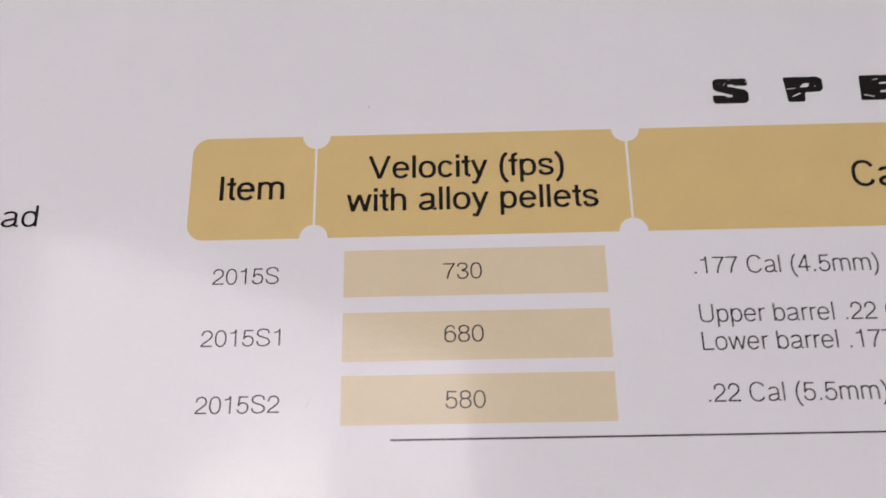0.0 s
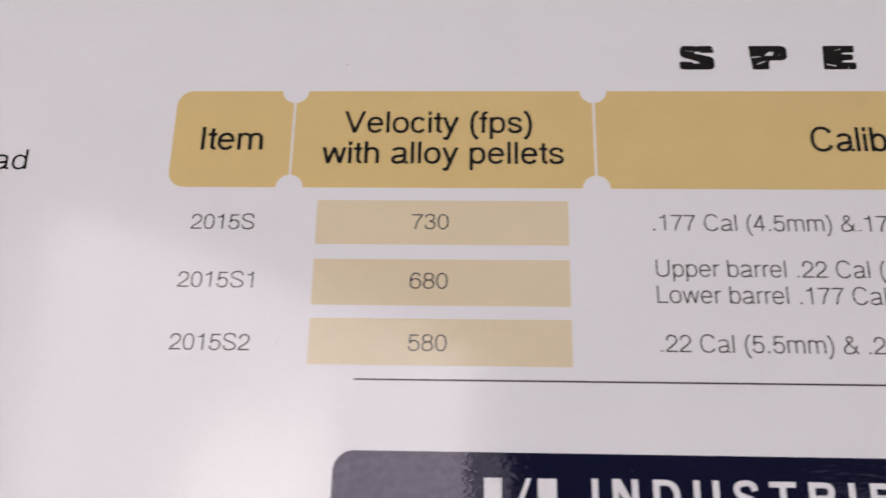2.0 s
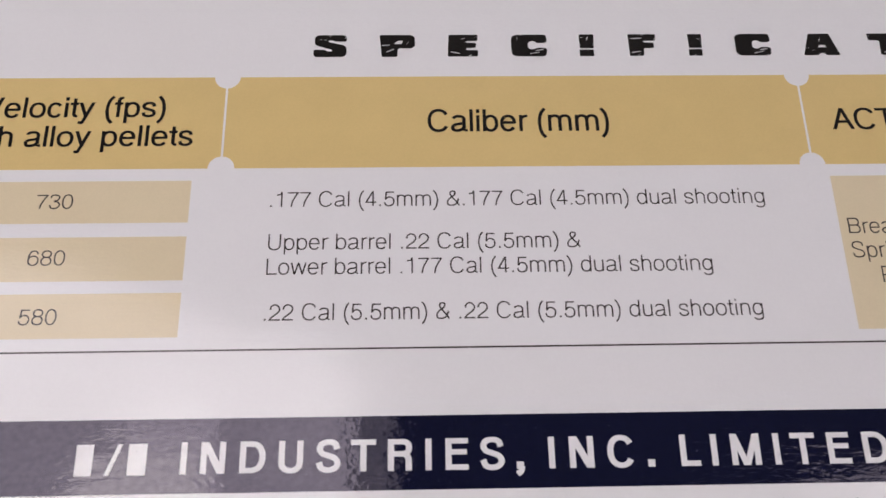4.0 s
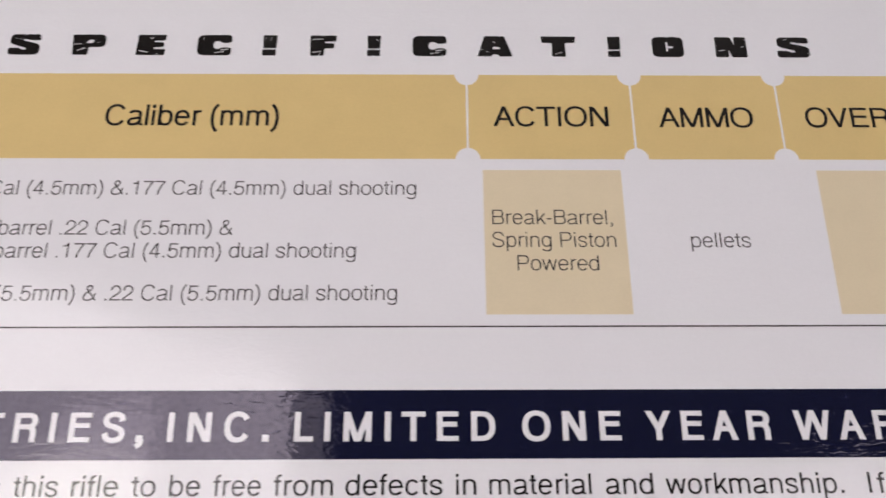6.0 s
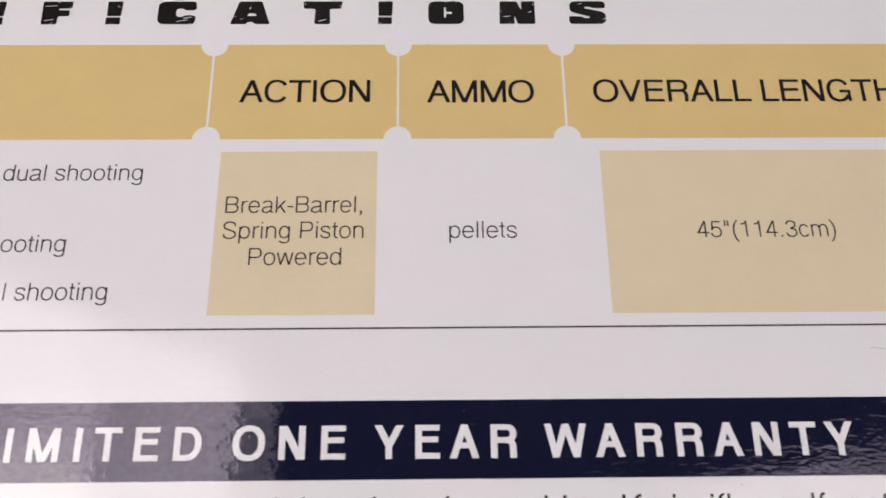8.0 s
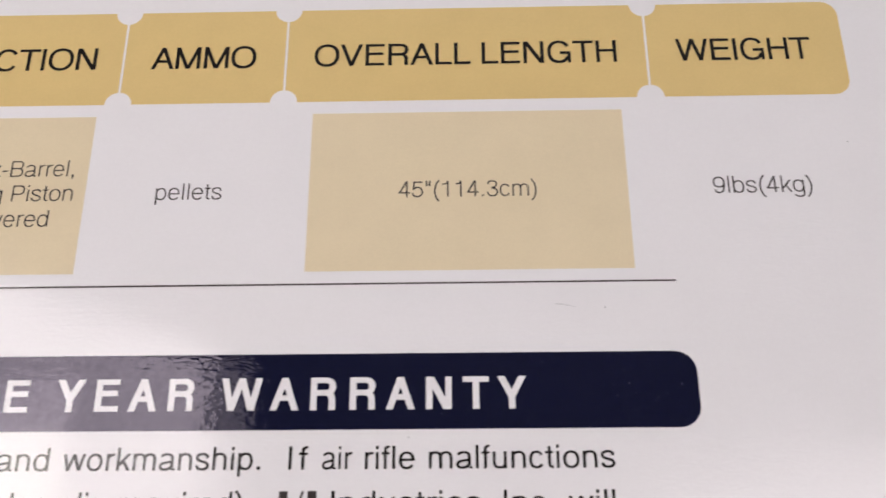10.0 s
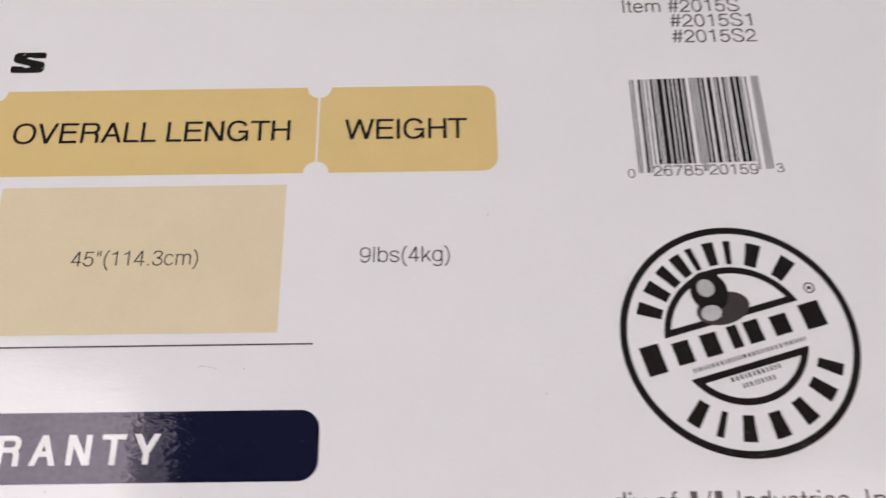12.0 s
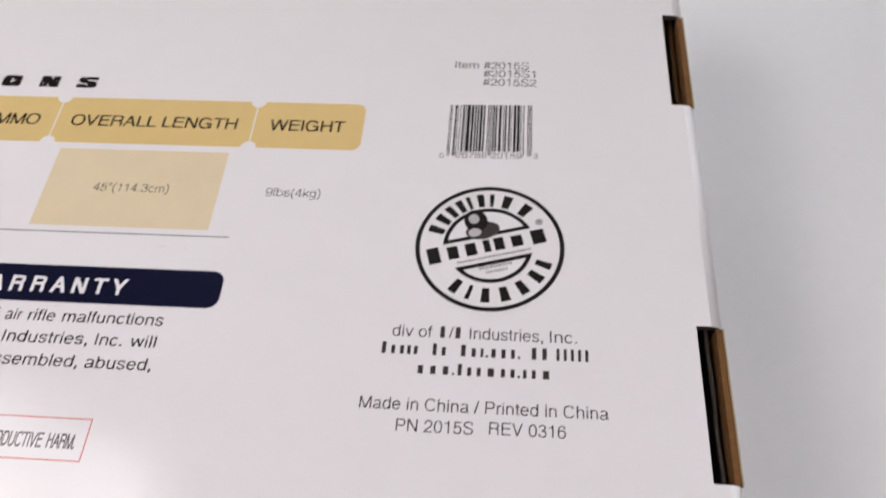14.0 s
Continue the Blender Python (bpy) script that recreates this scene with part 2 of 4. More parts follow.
def grotesque(w):
    """The strokes of a plain grotesque alphabet in thousandths of the type size, for upright stems w wide and crossbars a little thinner."""
    h = 0.86 * w

    def bar(x0, y0, x1, y1):
        return [[[(x0, y0), (x1, y0), (x1, y1), (x0, y1)]]]

    def left(x, y0, y1):
        return bar(x, y0, x + w, y1)

    def right(x, y0, y1):
        return bar(x - w, y0, x, y1)

    def across(y, x0, x1):
        return bar(x0, y, x1, y + h)

    def lean(x0, y0, x1, y1, thick=1.0):
        """A slanting stroke with level ends; x0 and x1 are its outer corners."""
        d = thick * w * math.hypot(1, (abs(x1 - x0) - w) / (y1 - y0)) * (1 if x1 > x0 else -1)
        return [[[(x0, y0), (x0 + d, y0), (x1, y1), (x1 - d, y1)]]]

    def bend(x0, y0, x1, y1, start=0, end=360, square=2.25):
        """Part of a rounded ring whose outside fills the box."""
        cx, cy, quads, rim = (x0 + x1) / 2, (y0 + y1) / 2, [], []
        steps = max(4, round(abs(end - start) / 15))
        for n in range(steps + 1):
            a = radians(start + (end - start) * n / steps)
            c, s = math.cos(a), math.sin(a)
            u = math.copysign(abs(c) ** (2 / square), c)
            v = math.copysign(abs(s) ** (2 / square), s)
            rx, ry = (x1 - x0) / 2, (y1 - y0) / 2
            rim.append(((cx + rx * u, cy + ry * v), (cx + (rx - w) * u, cy + (ry - h) * v)))
        for (p, q), (r, t) in zip(rim, rim[1:]):
            quads.append([q, p, r, t])
        return [quads]

    def flow(points, steps=5):
        """A stroke of even weight along a smooth line through the points."""
        ends = [Vector(p) for p in points]
        ends = [2 * ends[0] - ends[1]] + ends + [2 * ends[-1] - ends[-2]]
        line = []
        for a, b, c, d in zip(ends, ends[1:], ends[2:], ends[3:]):
            for n in range(steps):
                t = n / steps
                line.append(0.5 * (2 * b + (c - a) * t + (2 * a - 5 * b + 4 * c - d) * t * t + (3 * b - a - 3 * c + d) * t ** 3))
        line.append(ends[-2])
        rim = []
        for n, p in enumerate(line):
            way = (line[min(n + 1, len(line) - 1)] - line[max(n - 1, 0)]).normalized()
            half = 0.5 * (h + (w - h) * abs(way.y))
            rim.append((p + Vector((-way.y, way.x)) * half, p - Vector((-way.y, way.x)) * half))
        return [[[tuple(q), tuple(p), tuple(r), tuple(t)] for (p, q), (r, t) in zip(rim, rim[1:])]]

    def inside(x0, y0, x1, y1, points):
        """flow() through points given as shares of a box that the stroke's outside fills."""
        return flow([(x0 + w / 2 + u * (x1 - x0 - w), y0 + h / 2 + v * (y1 - y0 - h)) for u, v in points])

    def bowl(x1, y0, y1, xs, x0):
        return across(y0, x0, xs) + across(y1 - h, x0, xs) + bend(2 * xs - x1, y0, x1, y1, -90, 90)

    ess = [(0.97, 0.74), (0.86, 0.93), (0.5, 1.0), (0.14, 0.93), (0.03, 0.76), (0.16, 0.6), (0.5, 0.51), (0.85, 0.41), (1.0, 0.24), (0.86, 0.07), (0.5, 0.0), (0.14, 0.07), (0.0, 0.28)]
    six = bend(38, -19, 518, 462) + flow([(470 - w * 0.2, 530), (405, 640), (285, 703 - h / 2), (150, 610), (38 + w * 0.6, 430), (38 + w / 2, 240)])
    dot = bar(139 - w * 0.58, 0, 139 + w * 0.58, w * 1.16)
    mid = 417
    signs = {
        "A": lean(14, 0, 334 + w * 0.56, 718) + lean(654, 0, 334 - w * 0.56, 718) + across(212, 120, 548),
        "B": left(74, 0, 718) + bowl(602, 345, 718, 420, 74) + bowl(627, 0, 345 + h, 410, 74),
        "C": bend(44, -19, 690, 737, 32, 328),
        "D": left(81, 0, 718) + bowl(674, 0, 718, 350, 81),
        "E": left(86, 0, 718) + across(0, 86, 616) + across(345, 86, 585) + across(718 - h, 86, 616),
        "F": left(86, 0, 718) + across(330, 86, 545) + across(718 - h, 86, 583),
        "G": bend(48, -19, 702, 737, 30, 335) + bar(704 - w * 0.85, 0, 704, 372) + across(372 - h, 400, 704),
        "H": left(77, 0, 718) + right(646, 0, 718) + across(340, 77, 646),
        "I": left(139 - w / 2, 0, 718),
        "L": left(76, 0, 718) + across(0, 76, 537),
        "M": left(73, 0, 718) + right(761, 0, 718) + lean(mid + w * 0.5, 0, 73, 718) + lean(mid - w * 0.5, 0, 761, 718),
        "N": left(76, 0, 718) + right(646, 0, 718) + lean(646, 0, 76, 718, 1.08),
        "O": bend(39, -19, 739, 737),
        "P": left(86, 0, 718) + bowl(622, 292, 718, 420, 86),
        "R": left(88, 0, 718) + bowl(652, 318, 718, 430, 88) + bend(210, -20, 644, 318 + h, 0, 90) + right(644, 0, (298 + h) / 2),
        "S": inside(49, -19, 620, 737, ess),
        "T": across(718 - h, 14, 597) + left(305 - w / 2, 0, 718),
        "U": left(79, 240, 718) + right(644, 240, 718) + bend(79, -19, 644, 499, 180, 360),
        "V": lean(333 + w * 0.55, 0, 20, 718) + lean(333 - w * 0.55, 0, 647, 718),
        "W": lean(248 + w * 0.54, 0, 16, 718) + lean(248 - w * 0.54, 0, 472 + w * 0.54, 718) + lean(696 + w * 0.54, 0, 472 - w * 0.54, 718) + lean(696 - w * 0.54, 0, 928, 718),
        "Y": lean(333 + w * 0.6, 270, 14, 718) + lean(333 - w * 0.6, 270, 653, 718) + left(333 - w / 2, 0, 300),
        "a": bend(58, 235, 478, 538, 0, 166) + right(478, 95, 387) + bend(478 - w, -8, 582 + w, 150, 180, 270) + inside(36, -15, 478, 318, [(1.0, 0.97), (0.6, 0.87), (0.2, 0.76), (0.0, 0.42), (0.12, 0.1), (0.42, 0.0), (0.78, 0.14), (1.0, 0.46)]),
        "b": left(58, 0, 718) + bend(58, -15, 517, 538),
        "c": bend(30, -15, 482, 538, 34, 326),
        "d": right(499, 0, 718) + bend(35, -15, 499, 538),
        "e": bend(40, -15, 516, 538, -2, 326) + across(238, 40 + w / 2, 516 - w / 2),
        "f": left(87, 0, 600) + bend(87, 470, 447, 730, 90, 180) + across(523 - h, 14, 262),
        "g": bend(40, 0, 499, 538) + right(499, -60, 523) + bend(52, -220, 499, 100, 196, 360),
        "h": left(65, 0, 718) + bend(65, 122, 491, 538, 0, 180) + right(491, 0, 330),
        "i": left(111 - w / 2, 0, 523) + bar(111 - w / 2, 718 - w * 1.2, 111 + w / 2, 718),
        "k": left(67, 0, 718) + lean(75, 150, 488, 523) + lean(501, 0, 190, 330),
        "l": left(111 - w / 2, 0, 718),
        "m": left(65, 0, 523) + bend(65, 150, mid + w / 2, 538, 0, 180) + bend(mid - w / 2, 150, 769, 538, 0, 180) + left(mid - w / 2, 0, 344) + right(769, 0, 344),
        "n": left(65, 0, 523) + bend(65, 122, 491, 538, 0, 180) + right(491, 0, 330),
        "o": bend(35, -14, 521, 538),
        "p": left(58, -207, 523) + bend(58, -15, 517, 538),
        "q": right(494, -207, 523) + bend(35, -15, 494, 538),
        "r": left(77, 0, 523) + bend(77, 160, 587, 536, 90, 180),
        "s": inside(32, -15, 464, 538, ess),
        "t": left(93, 115, 669) + bend(93, -8, 421, 238, 180, 270) + across(523 - h, 14, 257),
        "u": left(68, 190, 523) + right(489, 0, 523) + bend(68, -15, 489, 395, 180, 360),
        "v": lean(250 + w * 0.55, 0, 8, 523) + lean(250 - w * 0.55, 0, 492, 523),
        "w": lean(190 + w * 0.54, 0, 14, 523) + lean(190 - w * 0.54, 0, 361 + w * 0.54, 523) + lean(532 + w * 0.54, 0, 361 - w * 0.54, 523) + lean(532 - w * 0.54, 0, 709, 523),
        "y": lean(250 + w * 0.6, 0, 11, 523) + lean(170 - w * 0.55, -160, 489, 523) + flow([(176, -150), (135, -196), (40, -214 + h / 2)]),
        "0": bend(37, -19, 519, 703),
        "1": right(359, 0, 703) + flow([(101, 525 + h / 2), (215, 545 + h / 2), (290, 605), (359 - w * 0.62, 703)]),
        "2": across(0, 26, 507) + inside(32, 0, 507, 703, [(0.03, 0.68), (0.14, 0.9), (0.5, 1.0), (0.88, 0.9), (1.0, 0.7), (0.86, 0.5), (0.45, 0.29), (0.12, 0.13), (0.0, 0.0)]),
        "3": inside(44, 330, 500, 703, [(0.02, 0.55), (0.14, 0.88), (0.48, 1.0), (0.86, 0.88), (0.97, 0.56), (0.82, 0.18), (0.42, 0.06)]) + inside(34, -19, 522, 390, [(0.42, 0.96), (0.84, 0.86), (1.0, 0.5), (0.85, 0.13), (0.48, 0.0), (0.14, 0.12), (0.0, 0.5)]),
        "4": left(412 - w, 0, 703) + across(158, 25, 523) + lean(30, 158 + h * 0.5, 412, 703),
        "5": across(688 - h, 105, 482) + lean(68, 300, 105 + w, 688) + inside(32, -19, 514, 456, [(0.1, 0.72), (0.26, 0.93), (0.52, 1.0), (0.87, 0.86), (1.0, 0.52), (0.87, 0.14), (0.48, 0.0), (0.13, 0.12), (0.0, 0.4)]),
        "6": six,
        "7": across(688 - h, 37, 523) + flow([(523 - w * 0.7, 690 - h), (370, 470), (255, 240), (205, 0)]),
        "8": bend(58, 345, 497, 703) + bend(38, -19, 517, 345 + h),
        "9": [[[(556 - x, 684 - y) for x, y in quad] for quad in stroke] for stroke in six],
        ".": dot,
        ",": dot + flow([(139 + w * 0.3, w * 0.5), (139 + w * 0.1, -50), (139 - w * 0.5, -115)]),
        "(": flow([(285, 733), (165, 560), (68 + w / 2, 263), (165, -35), (285, -207)]),
        ")": flow([(48, 733), (168, 560), (265 - w / 2, 263), (168, -35), (48, -207)]),
        "/": lean(-17, -19, 295, 737),
        "-": across(234, 44, 289),
        "#": lean(80, 0, 270, 703) + lean(300, 0, 490, 703) + across(200, 28, 500) + across(430, 55, 529),
        "&": flow([(640 - w / 2, 0), (490, 170), (330, 350), (205, 520), (212, 640), (315, 718 - h / 2), (415, 640), (405, 530), (300, 430), (150, 320), (44 + w / 2, 190), (105, 50), (265, -15 + h / 2), (430, 60), (530, 190), (575, 340)]),
        '"': left(80, 470, 718) + right(275, 470, 718),
    }
    return signs


def glyph(sign, stem):
    """The corners and faces of one sign, its strokes a hair above one another, in thousandths and metres of lift."""
    if stem not in GLYPHS:
        GLYPHS[stem] = grotesque(stem)
    verts, faces = [], []
    for n, stroke in enumerate(GLYPHS[stem][sign]):
        for quad in stroke:
            if sum(a[0] * b[1] - b[0] * a[1] for a, b in zip(quad, quad[1:] + quad[:1])) < 0:
                quad = quad[::-1]
            faces.append(tuple(range(len(verts), len(verts) + 4)))
            verts += [(x, y, 0.000008 * n) for x, y in quad]
    return verts, faces


def lettering(body, x0, x1, base, cap, mat, parent, lift=None, stem=84, widen=1.14, broad=1.0, name="lettering"):
    """Printed words between x0 and x1 on a baseline, with capitals cap high, all in millimetres; the rest goes into the spacing."""
    lift = LIFT if lift is None else lift
    k = cap / CAP
    natural = sum(FACE[c if c != " " else "_"][0] for c in body) * k - (FACE[body[0]][1] + FACE[body[-1]][0] - FACE[body[-1]][2]) * k
    squeeze = min(widen, max(0.5, (x1 - x0) / natural)) * broad
    track = (x1 - x0 - natural * squeeze) / max(1, len(body) - 1)
    if len(body) == 1:
        squeeze = (x1 - x0) / natural
    verts, faces = [], []
    pen = x0 - FACE[body[0]][1] * k * squeeze
    for c in body:
        if c != " ":
            points, polys = glyph(c, stem)
            start = len(verts)
            verts += [((pen + x * k * squeeze) * MM, (base + y * k) * MM, TOP + lift + z) for x, y, z in points]
            faces += [tuple(start + i for i in p) for p in polys]
        pen += FACE[c if c != " " else "_"][0] * k * squeeze + track
    mesh = bpy.data.meshes.new(name)
    mesh.from_pydata(verts, [], faces)
    return part(name, mesh, mat, parent)


def bars(widths, x0, x1, base, height, mat, parent, lift=None, fill=0.62):
    """Plain blocks standing in for a word, one for each sign. widths: relative widths, negative for low signs."""
    lift = LIFT if lift is None else lift
    unit = (x1 - x0) / sum(abs(w) for w in widths)
    x = x0
    for w in widths:
        step = abs(w) * unit
        tall = height if w > 0 else height * 0.74
        if abs(w) < 0.33:
            tall = height * 0.2
        margin = step * (1 - fill) / 2 if abs(w) > 0.5 else step * 0.14
        a, b = x + margin, x + step - margin
        part("lettering_bar", loops([[(a, base), (b, base), (b, base + tall), (a, base + tall)]], lift), mat, parent)
        x += step


def monogram(x0, x1, base, height, mat, parent, lift, share=0.42):
    """Two plain blocks and a slanting bar in place of a firm's initials."""
    wide = x1 - x0
    for a, b, slant in ((0.06, 0.06 + share * 0.62, 0), (0.41, 0.41 + share * 0.17, 0.14), (0.68, 0.68 + share * 0.66, 0)):
        a, b = x0 + a * wide, x0 + b * wide
        part("lettering_bar", loops([[(a, base), (b, base), (b + slant * wide, base + height), (a + slant * wide, base + height)]], lift), mat, parent)


def arc(cx, cy, r, start, end, steps=10):
    return [(cx + r * math.cos(radians(start + (end - start) * n / steps)), cy + r * math.sin(radians(start + (end - start) * n / steps))) for n in range(steps + 1)]


def rounded(x0, y0, x1, y1, r, steps=8):
    return arc(x1 - r, y0 + r, r, -90, 0, steps) + arc(x1 - r, y1 - r, r, 0, 90, steps) + arc(x0 + r, y1 - r, r, 90, 180, steps) + arc(x0 + r, y0 + r, r, 180, 270, steps)


LIFT, LIFT2 = 0.00006, 0.00012

# ---- room ----
X0, X1, Y0, Y1, CEIL = -2.2, 2.6, -2.2, 2.2, 2.65
tagged(part("floor", slab((X0, Y0, -0.1), (X1, Y1, 0)), floor_grey), "grey vinyl floor under the table", "floor", kind="structure")
tagged(part("ceiling", slab((X0, Y0, CEIL), (X1, Y1, CEIL + 0.1)), wall_paint), "plain grey ceiling", "ceiling", kind="structure")
# opening invented for the fill light from the north
WIN = (-0.5, 2.2, 1.0, 2.35)


def make_fill_wall():
    """Wall with an unseen opening and its frame; the glowing panel behind it is added fill light."""
    wall = tagged(part("wall_north", slab((X0, Y1, 0), (WIN[0], Y1 + 0.1, CEIL)), wall_paint), "grey painted wall with an opening added for fill light", "wall", kind="structure")
    part("wall_piece", slab((WIN[1], Y1, 0), (X1, Y1 + 0.1, CEIL)), wall_paint, wall)
    part("wall_piece", slab((WIN[0], Y1, 0), (WIN[1], Y1 + 0.1, WIN[2])), wall_paint, wall)
    part("wall_piece", slab((WIN[0], Y1, WIN[3]), (WIN[1], Y1 + 0.1, CEIL)), wall_paint, wall)
    window = tagged(new("fill_window"), "unseen window opening with white frame, added for fill light", "window", kind="structure")
    for a, b in (((WIN[0], WIN[2]), (WIN[1], WIN[2] + 0.04)), ((WIN[0], WIN[3] - 0.04), (WIN[1], WIN[3])), ((WIN[0], WIN[2] + 0.04), (WIN[0] + 0.04, WIN[3] - 0.04)), ((WIN[1] - 0.04, WIN[2] + 0.04), (WIN[1], WIN[3] - 0.04)), ((0.83, WIN[2] + 0.04), (0.87, WIN[3] - 0.04))):
        part("fill_frame", slab((a[0], Y1 + 0.02, a[1]), (b[0], Y1 + 0.07, b[1]), 0.003), table_white, window)
    sky = part("backdrop", slab((WIN[0] - 0.3, Y1 + 0.3, WIN[2] - 0.3), (WIN[1] + 0.3, Y1 + 0.31, WIN[3] + 0.3)), north_fill)
    tagged(sky, "plain glowing fill panel added behind the opening", "sky", kind="structure")


make_fill_wall()
tagged(part("wall_south", slab((X0, Y0 - 0.1, 0), (X1, Y0, CEIL)), wall_paint), "plain grey painted wall", "wall", kind="structure")
tagged(part("wall_west", slab((X0 - 0.1, Y0 - 0.1, 0), (X0, Y1 + 0.1, CEIL)), wall_paint), "plain grey painted wall", "wall", kind="structure")
tagged(part("wall_east", slab((X1, Y0 - 0.1, 0), (X1 + 0.1, Y1 + 0.1, CEIL)), wall_paint), "plain grey painted wall", "wall", kind="structure")


# ---- table ----
def make_table():
    table = thing("table", (0.35, 0.1, 0), "plain white table with a matt painted top", "table")
    part("tabletop", slab((-0.8, -0.6, TABLE - 0.03), (1.5, 0.9, TABLE), 0.003), table_white, table)
    for x in (-0.74, 1.44):
        for y in (-0.54, 0.84):
            part("leg", slab((x - 0.025, y - 0.025, 0), (x + 0.025, y + 0.025, TABLE - 0.03), 0.003), steel, table)
    return table


make_table()


# ---- softbox lamps, seen as glare on the board ----
def make_softbox(corners, z, diffuser, label, lip=(), drop=0.3, panel=()):
    """A rectangular softbox facing down at the table: fabric housing, lit diffuser and a stand."""
    cx = sum(c[0] for c in corners) / len(corners)
    cy = sum(c[1] for c in corners) / len(corners)
    box = thing("softbox", (cx, cy, z), label, "studio lamp", "softboxes over the table")
    bm = bmesh.new()
    face = bm.faces.new([bm.verts.new((x, y, z)) for x, y in corners])
    face.normal_update()
    if face.normal.z > 0:
        face.normal_flip()
    part("diffuser", bm, diffuser, box, "glowing white fabric diffuser")
    for layer, (strip, glow) in enumerate(panel, 1):
        bm = bmesh.new()
        bm.faces.new([bm.verts.new((x, y, z - 0.001 * layer)) for x, y in strip][::-1])
        part("inner_panel", bm, glow, box, "brighter strip of the fabric diffuser")
    bm = bmesh.new()
    low = [bm.verts.new((cx + (x - cx) * 1.012, cy + (y - cy) * 1.012, z - 0.004)) for x, y in corners]
    rim = [bm.verts.new((cx + (x - cx) * 1.014, cy + (y - cy) * 1.014, z + 0.02)) for x, y in corners]
    back = [bm.verts.new((cx + (x - cx) * 0.25, cy + (y - cy) * 0.25, z + drop)) for x, y in corners]
    for n in range(len(corners)):
        m = (n + 1) % len(corners)
        bm.faces.new((low[n], low[m], rim[m], rim[n]))
        bm.faces.new((rim[n], rim[m], back[m], back[n]))
    bm.faces.new(back)
    bmesh.ops.recalc_face_normals(bm, faces=bm.faces[:])
    part("housing", bm, housing_black, box)
    for edge, glow in lip:
        bm = bmesh.new()
        face = bm.faces.new([bm.verts.new((x, y, z - 0.001)) for x, y in edge])
        face.normal_update()
        if face.normal.z > 0:
            face.normal_flip()
        part("lining", bm, glow, box, "crinkled silver lining at the rim, its glints painted as glow")
    part("arm", slab((cx - 0.012, cy - 0.012, z + drop), (cx + 0.012, cy + 0.012, CEIL), 0.002), steel, box)
    return box


make_softbox([(-0.585, -0.45), (0.042, -0.45), (0.042, 0.272), (-0.14, 0.322), (-0.30, 0.385), (-0.42, 0.425), (-0.585, 0.472)], 1.795, diffuser_main,
             "large lit softbox with white diffuser above the table",
             lip=(([(0.045, -0.45), (0.098, -0.45), (0.098, 0.245), (0.045, 0.260)], lining_side),
                  ([(-0.645, -0.45), (-0.587, -0.45), (-0.587, 0.46), (-0.645, 0.45)], lining_bright)),
             panel=(([(-0.085, -0.449), (0.042, -0.449), (0.042, 0.271), (-0.085, 0.305)], diffuser_inner),
                    ([(-0.277, -0.449), (-0.152, -0.449), (-0.152, 0.235), (-0.277, 0.215)], diffuser_strip),
                    ([(-0.345, -0.449), (-0.160, -0.449), (-0.160, 0.14), (-0.29, 0.15), (-0.345, 0.11)], diffuser_hot)))
make_softbox([(0.655, -0.6), (1.25, -0.6), (1.25, 0.130), (1.02, 0.110), (0.82, 0.085), (0.655, 0.050)], 1.795, diffuser_side,
             "second lit softbox with white diffuser above the table",
             lip=(([(0.655, 0.053), (0.82, 0.088), (1.02, 0.113), (1.25, 0.133), (1.25, 0.158), (1.02, 0.143), (0.82, 0.122), (0.655, 0.087)], lining_far),
                  ([(0.50, -0.6), (0.652, -0.6), (0.652, 0.087), (0.50, 0.072)], lining_dim)))

# ---- carton ----
carton = thing("cardboard_box", (0.06, 0.1, TABLE), "long glossy white printed cardboard carton lying on the table", "box")
BX0, BX1, BY0, BY1 = -0.54, 0.6615, -0.075, 0.275
SLOTS = ((-0.0245, 0.0400), (0.1610, 0.2247))
SLOT_X = 0.6501
PLY = 0.003


def make_top():
    """Top sheet with its rounded fold into the end wall; two lock slots cut through the fold."""
    fold = 0.0055
    xs = [(BX0, TOP), (0.30, TOP), (SLOT_X, TOP), (BX1 - fold, TOP)]
    for n in range(1, 7):
        a = radians(90 - 15 * n)
        xs.append((BX1 - fold + fold * math.cos(a), TOP - fold + fold * math.sin(a)))
    xs.append((BX1, TABLE + 0.001))
    ys = [BY0, SLOTS[0][0], SLOTS[0][1], SLOTS[1][0], SLOTS[1][1], BY1]
    bm = bmesh.new()
    grid = [[bm.verts.new((x, y, z)) for x, z in xs] for y in ys]
    for j in range(5):
        for i in range(len(xs) - 1):
            if j in (1, 3) and 2 <= i <= 7:
                continue
            face = bm.faces.new((grid[j][i], grid[j][i + 1], grid[j + 1][i + 1], grid[j + 1][i]))
            face.smooth = 3 <= i <= 8
            face.material_index = int(i >= 3)
    top = part("top_panel", bm, [board_white, board_fold, kraft, kraft_grey_shade], carton, "glossy laminated white printed panel with folded end")
    # cut rims take the darkened kraft: shade at the slot ends put into colour
    ply = top.modifiers.new("ply", "SOLIDIFY")
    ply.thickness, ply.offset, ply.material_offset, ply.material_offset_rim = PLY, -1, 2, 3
    return top


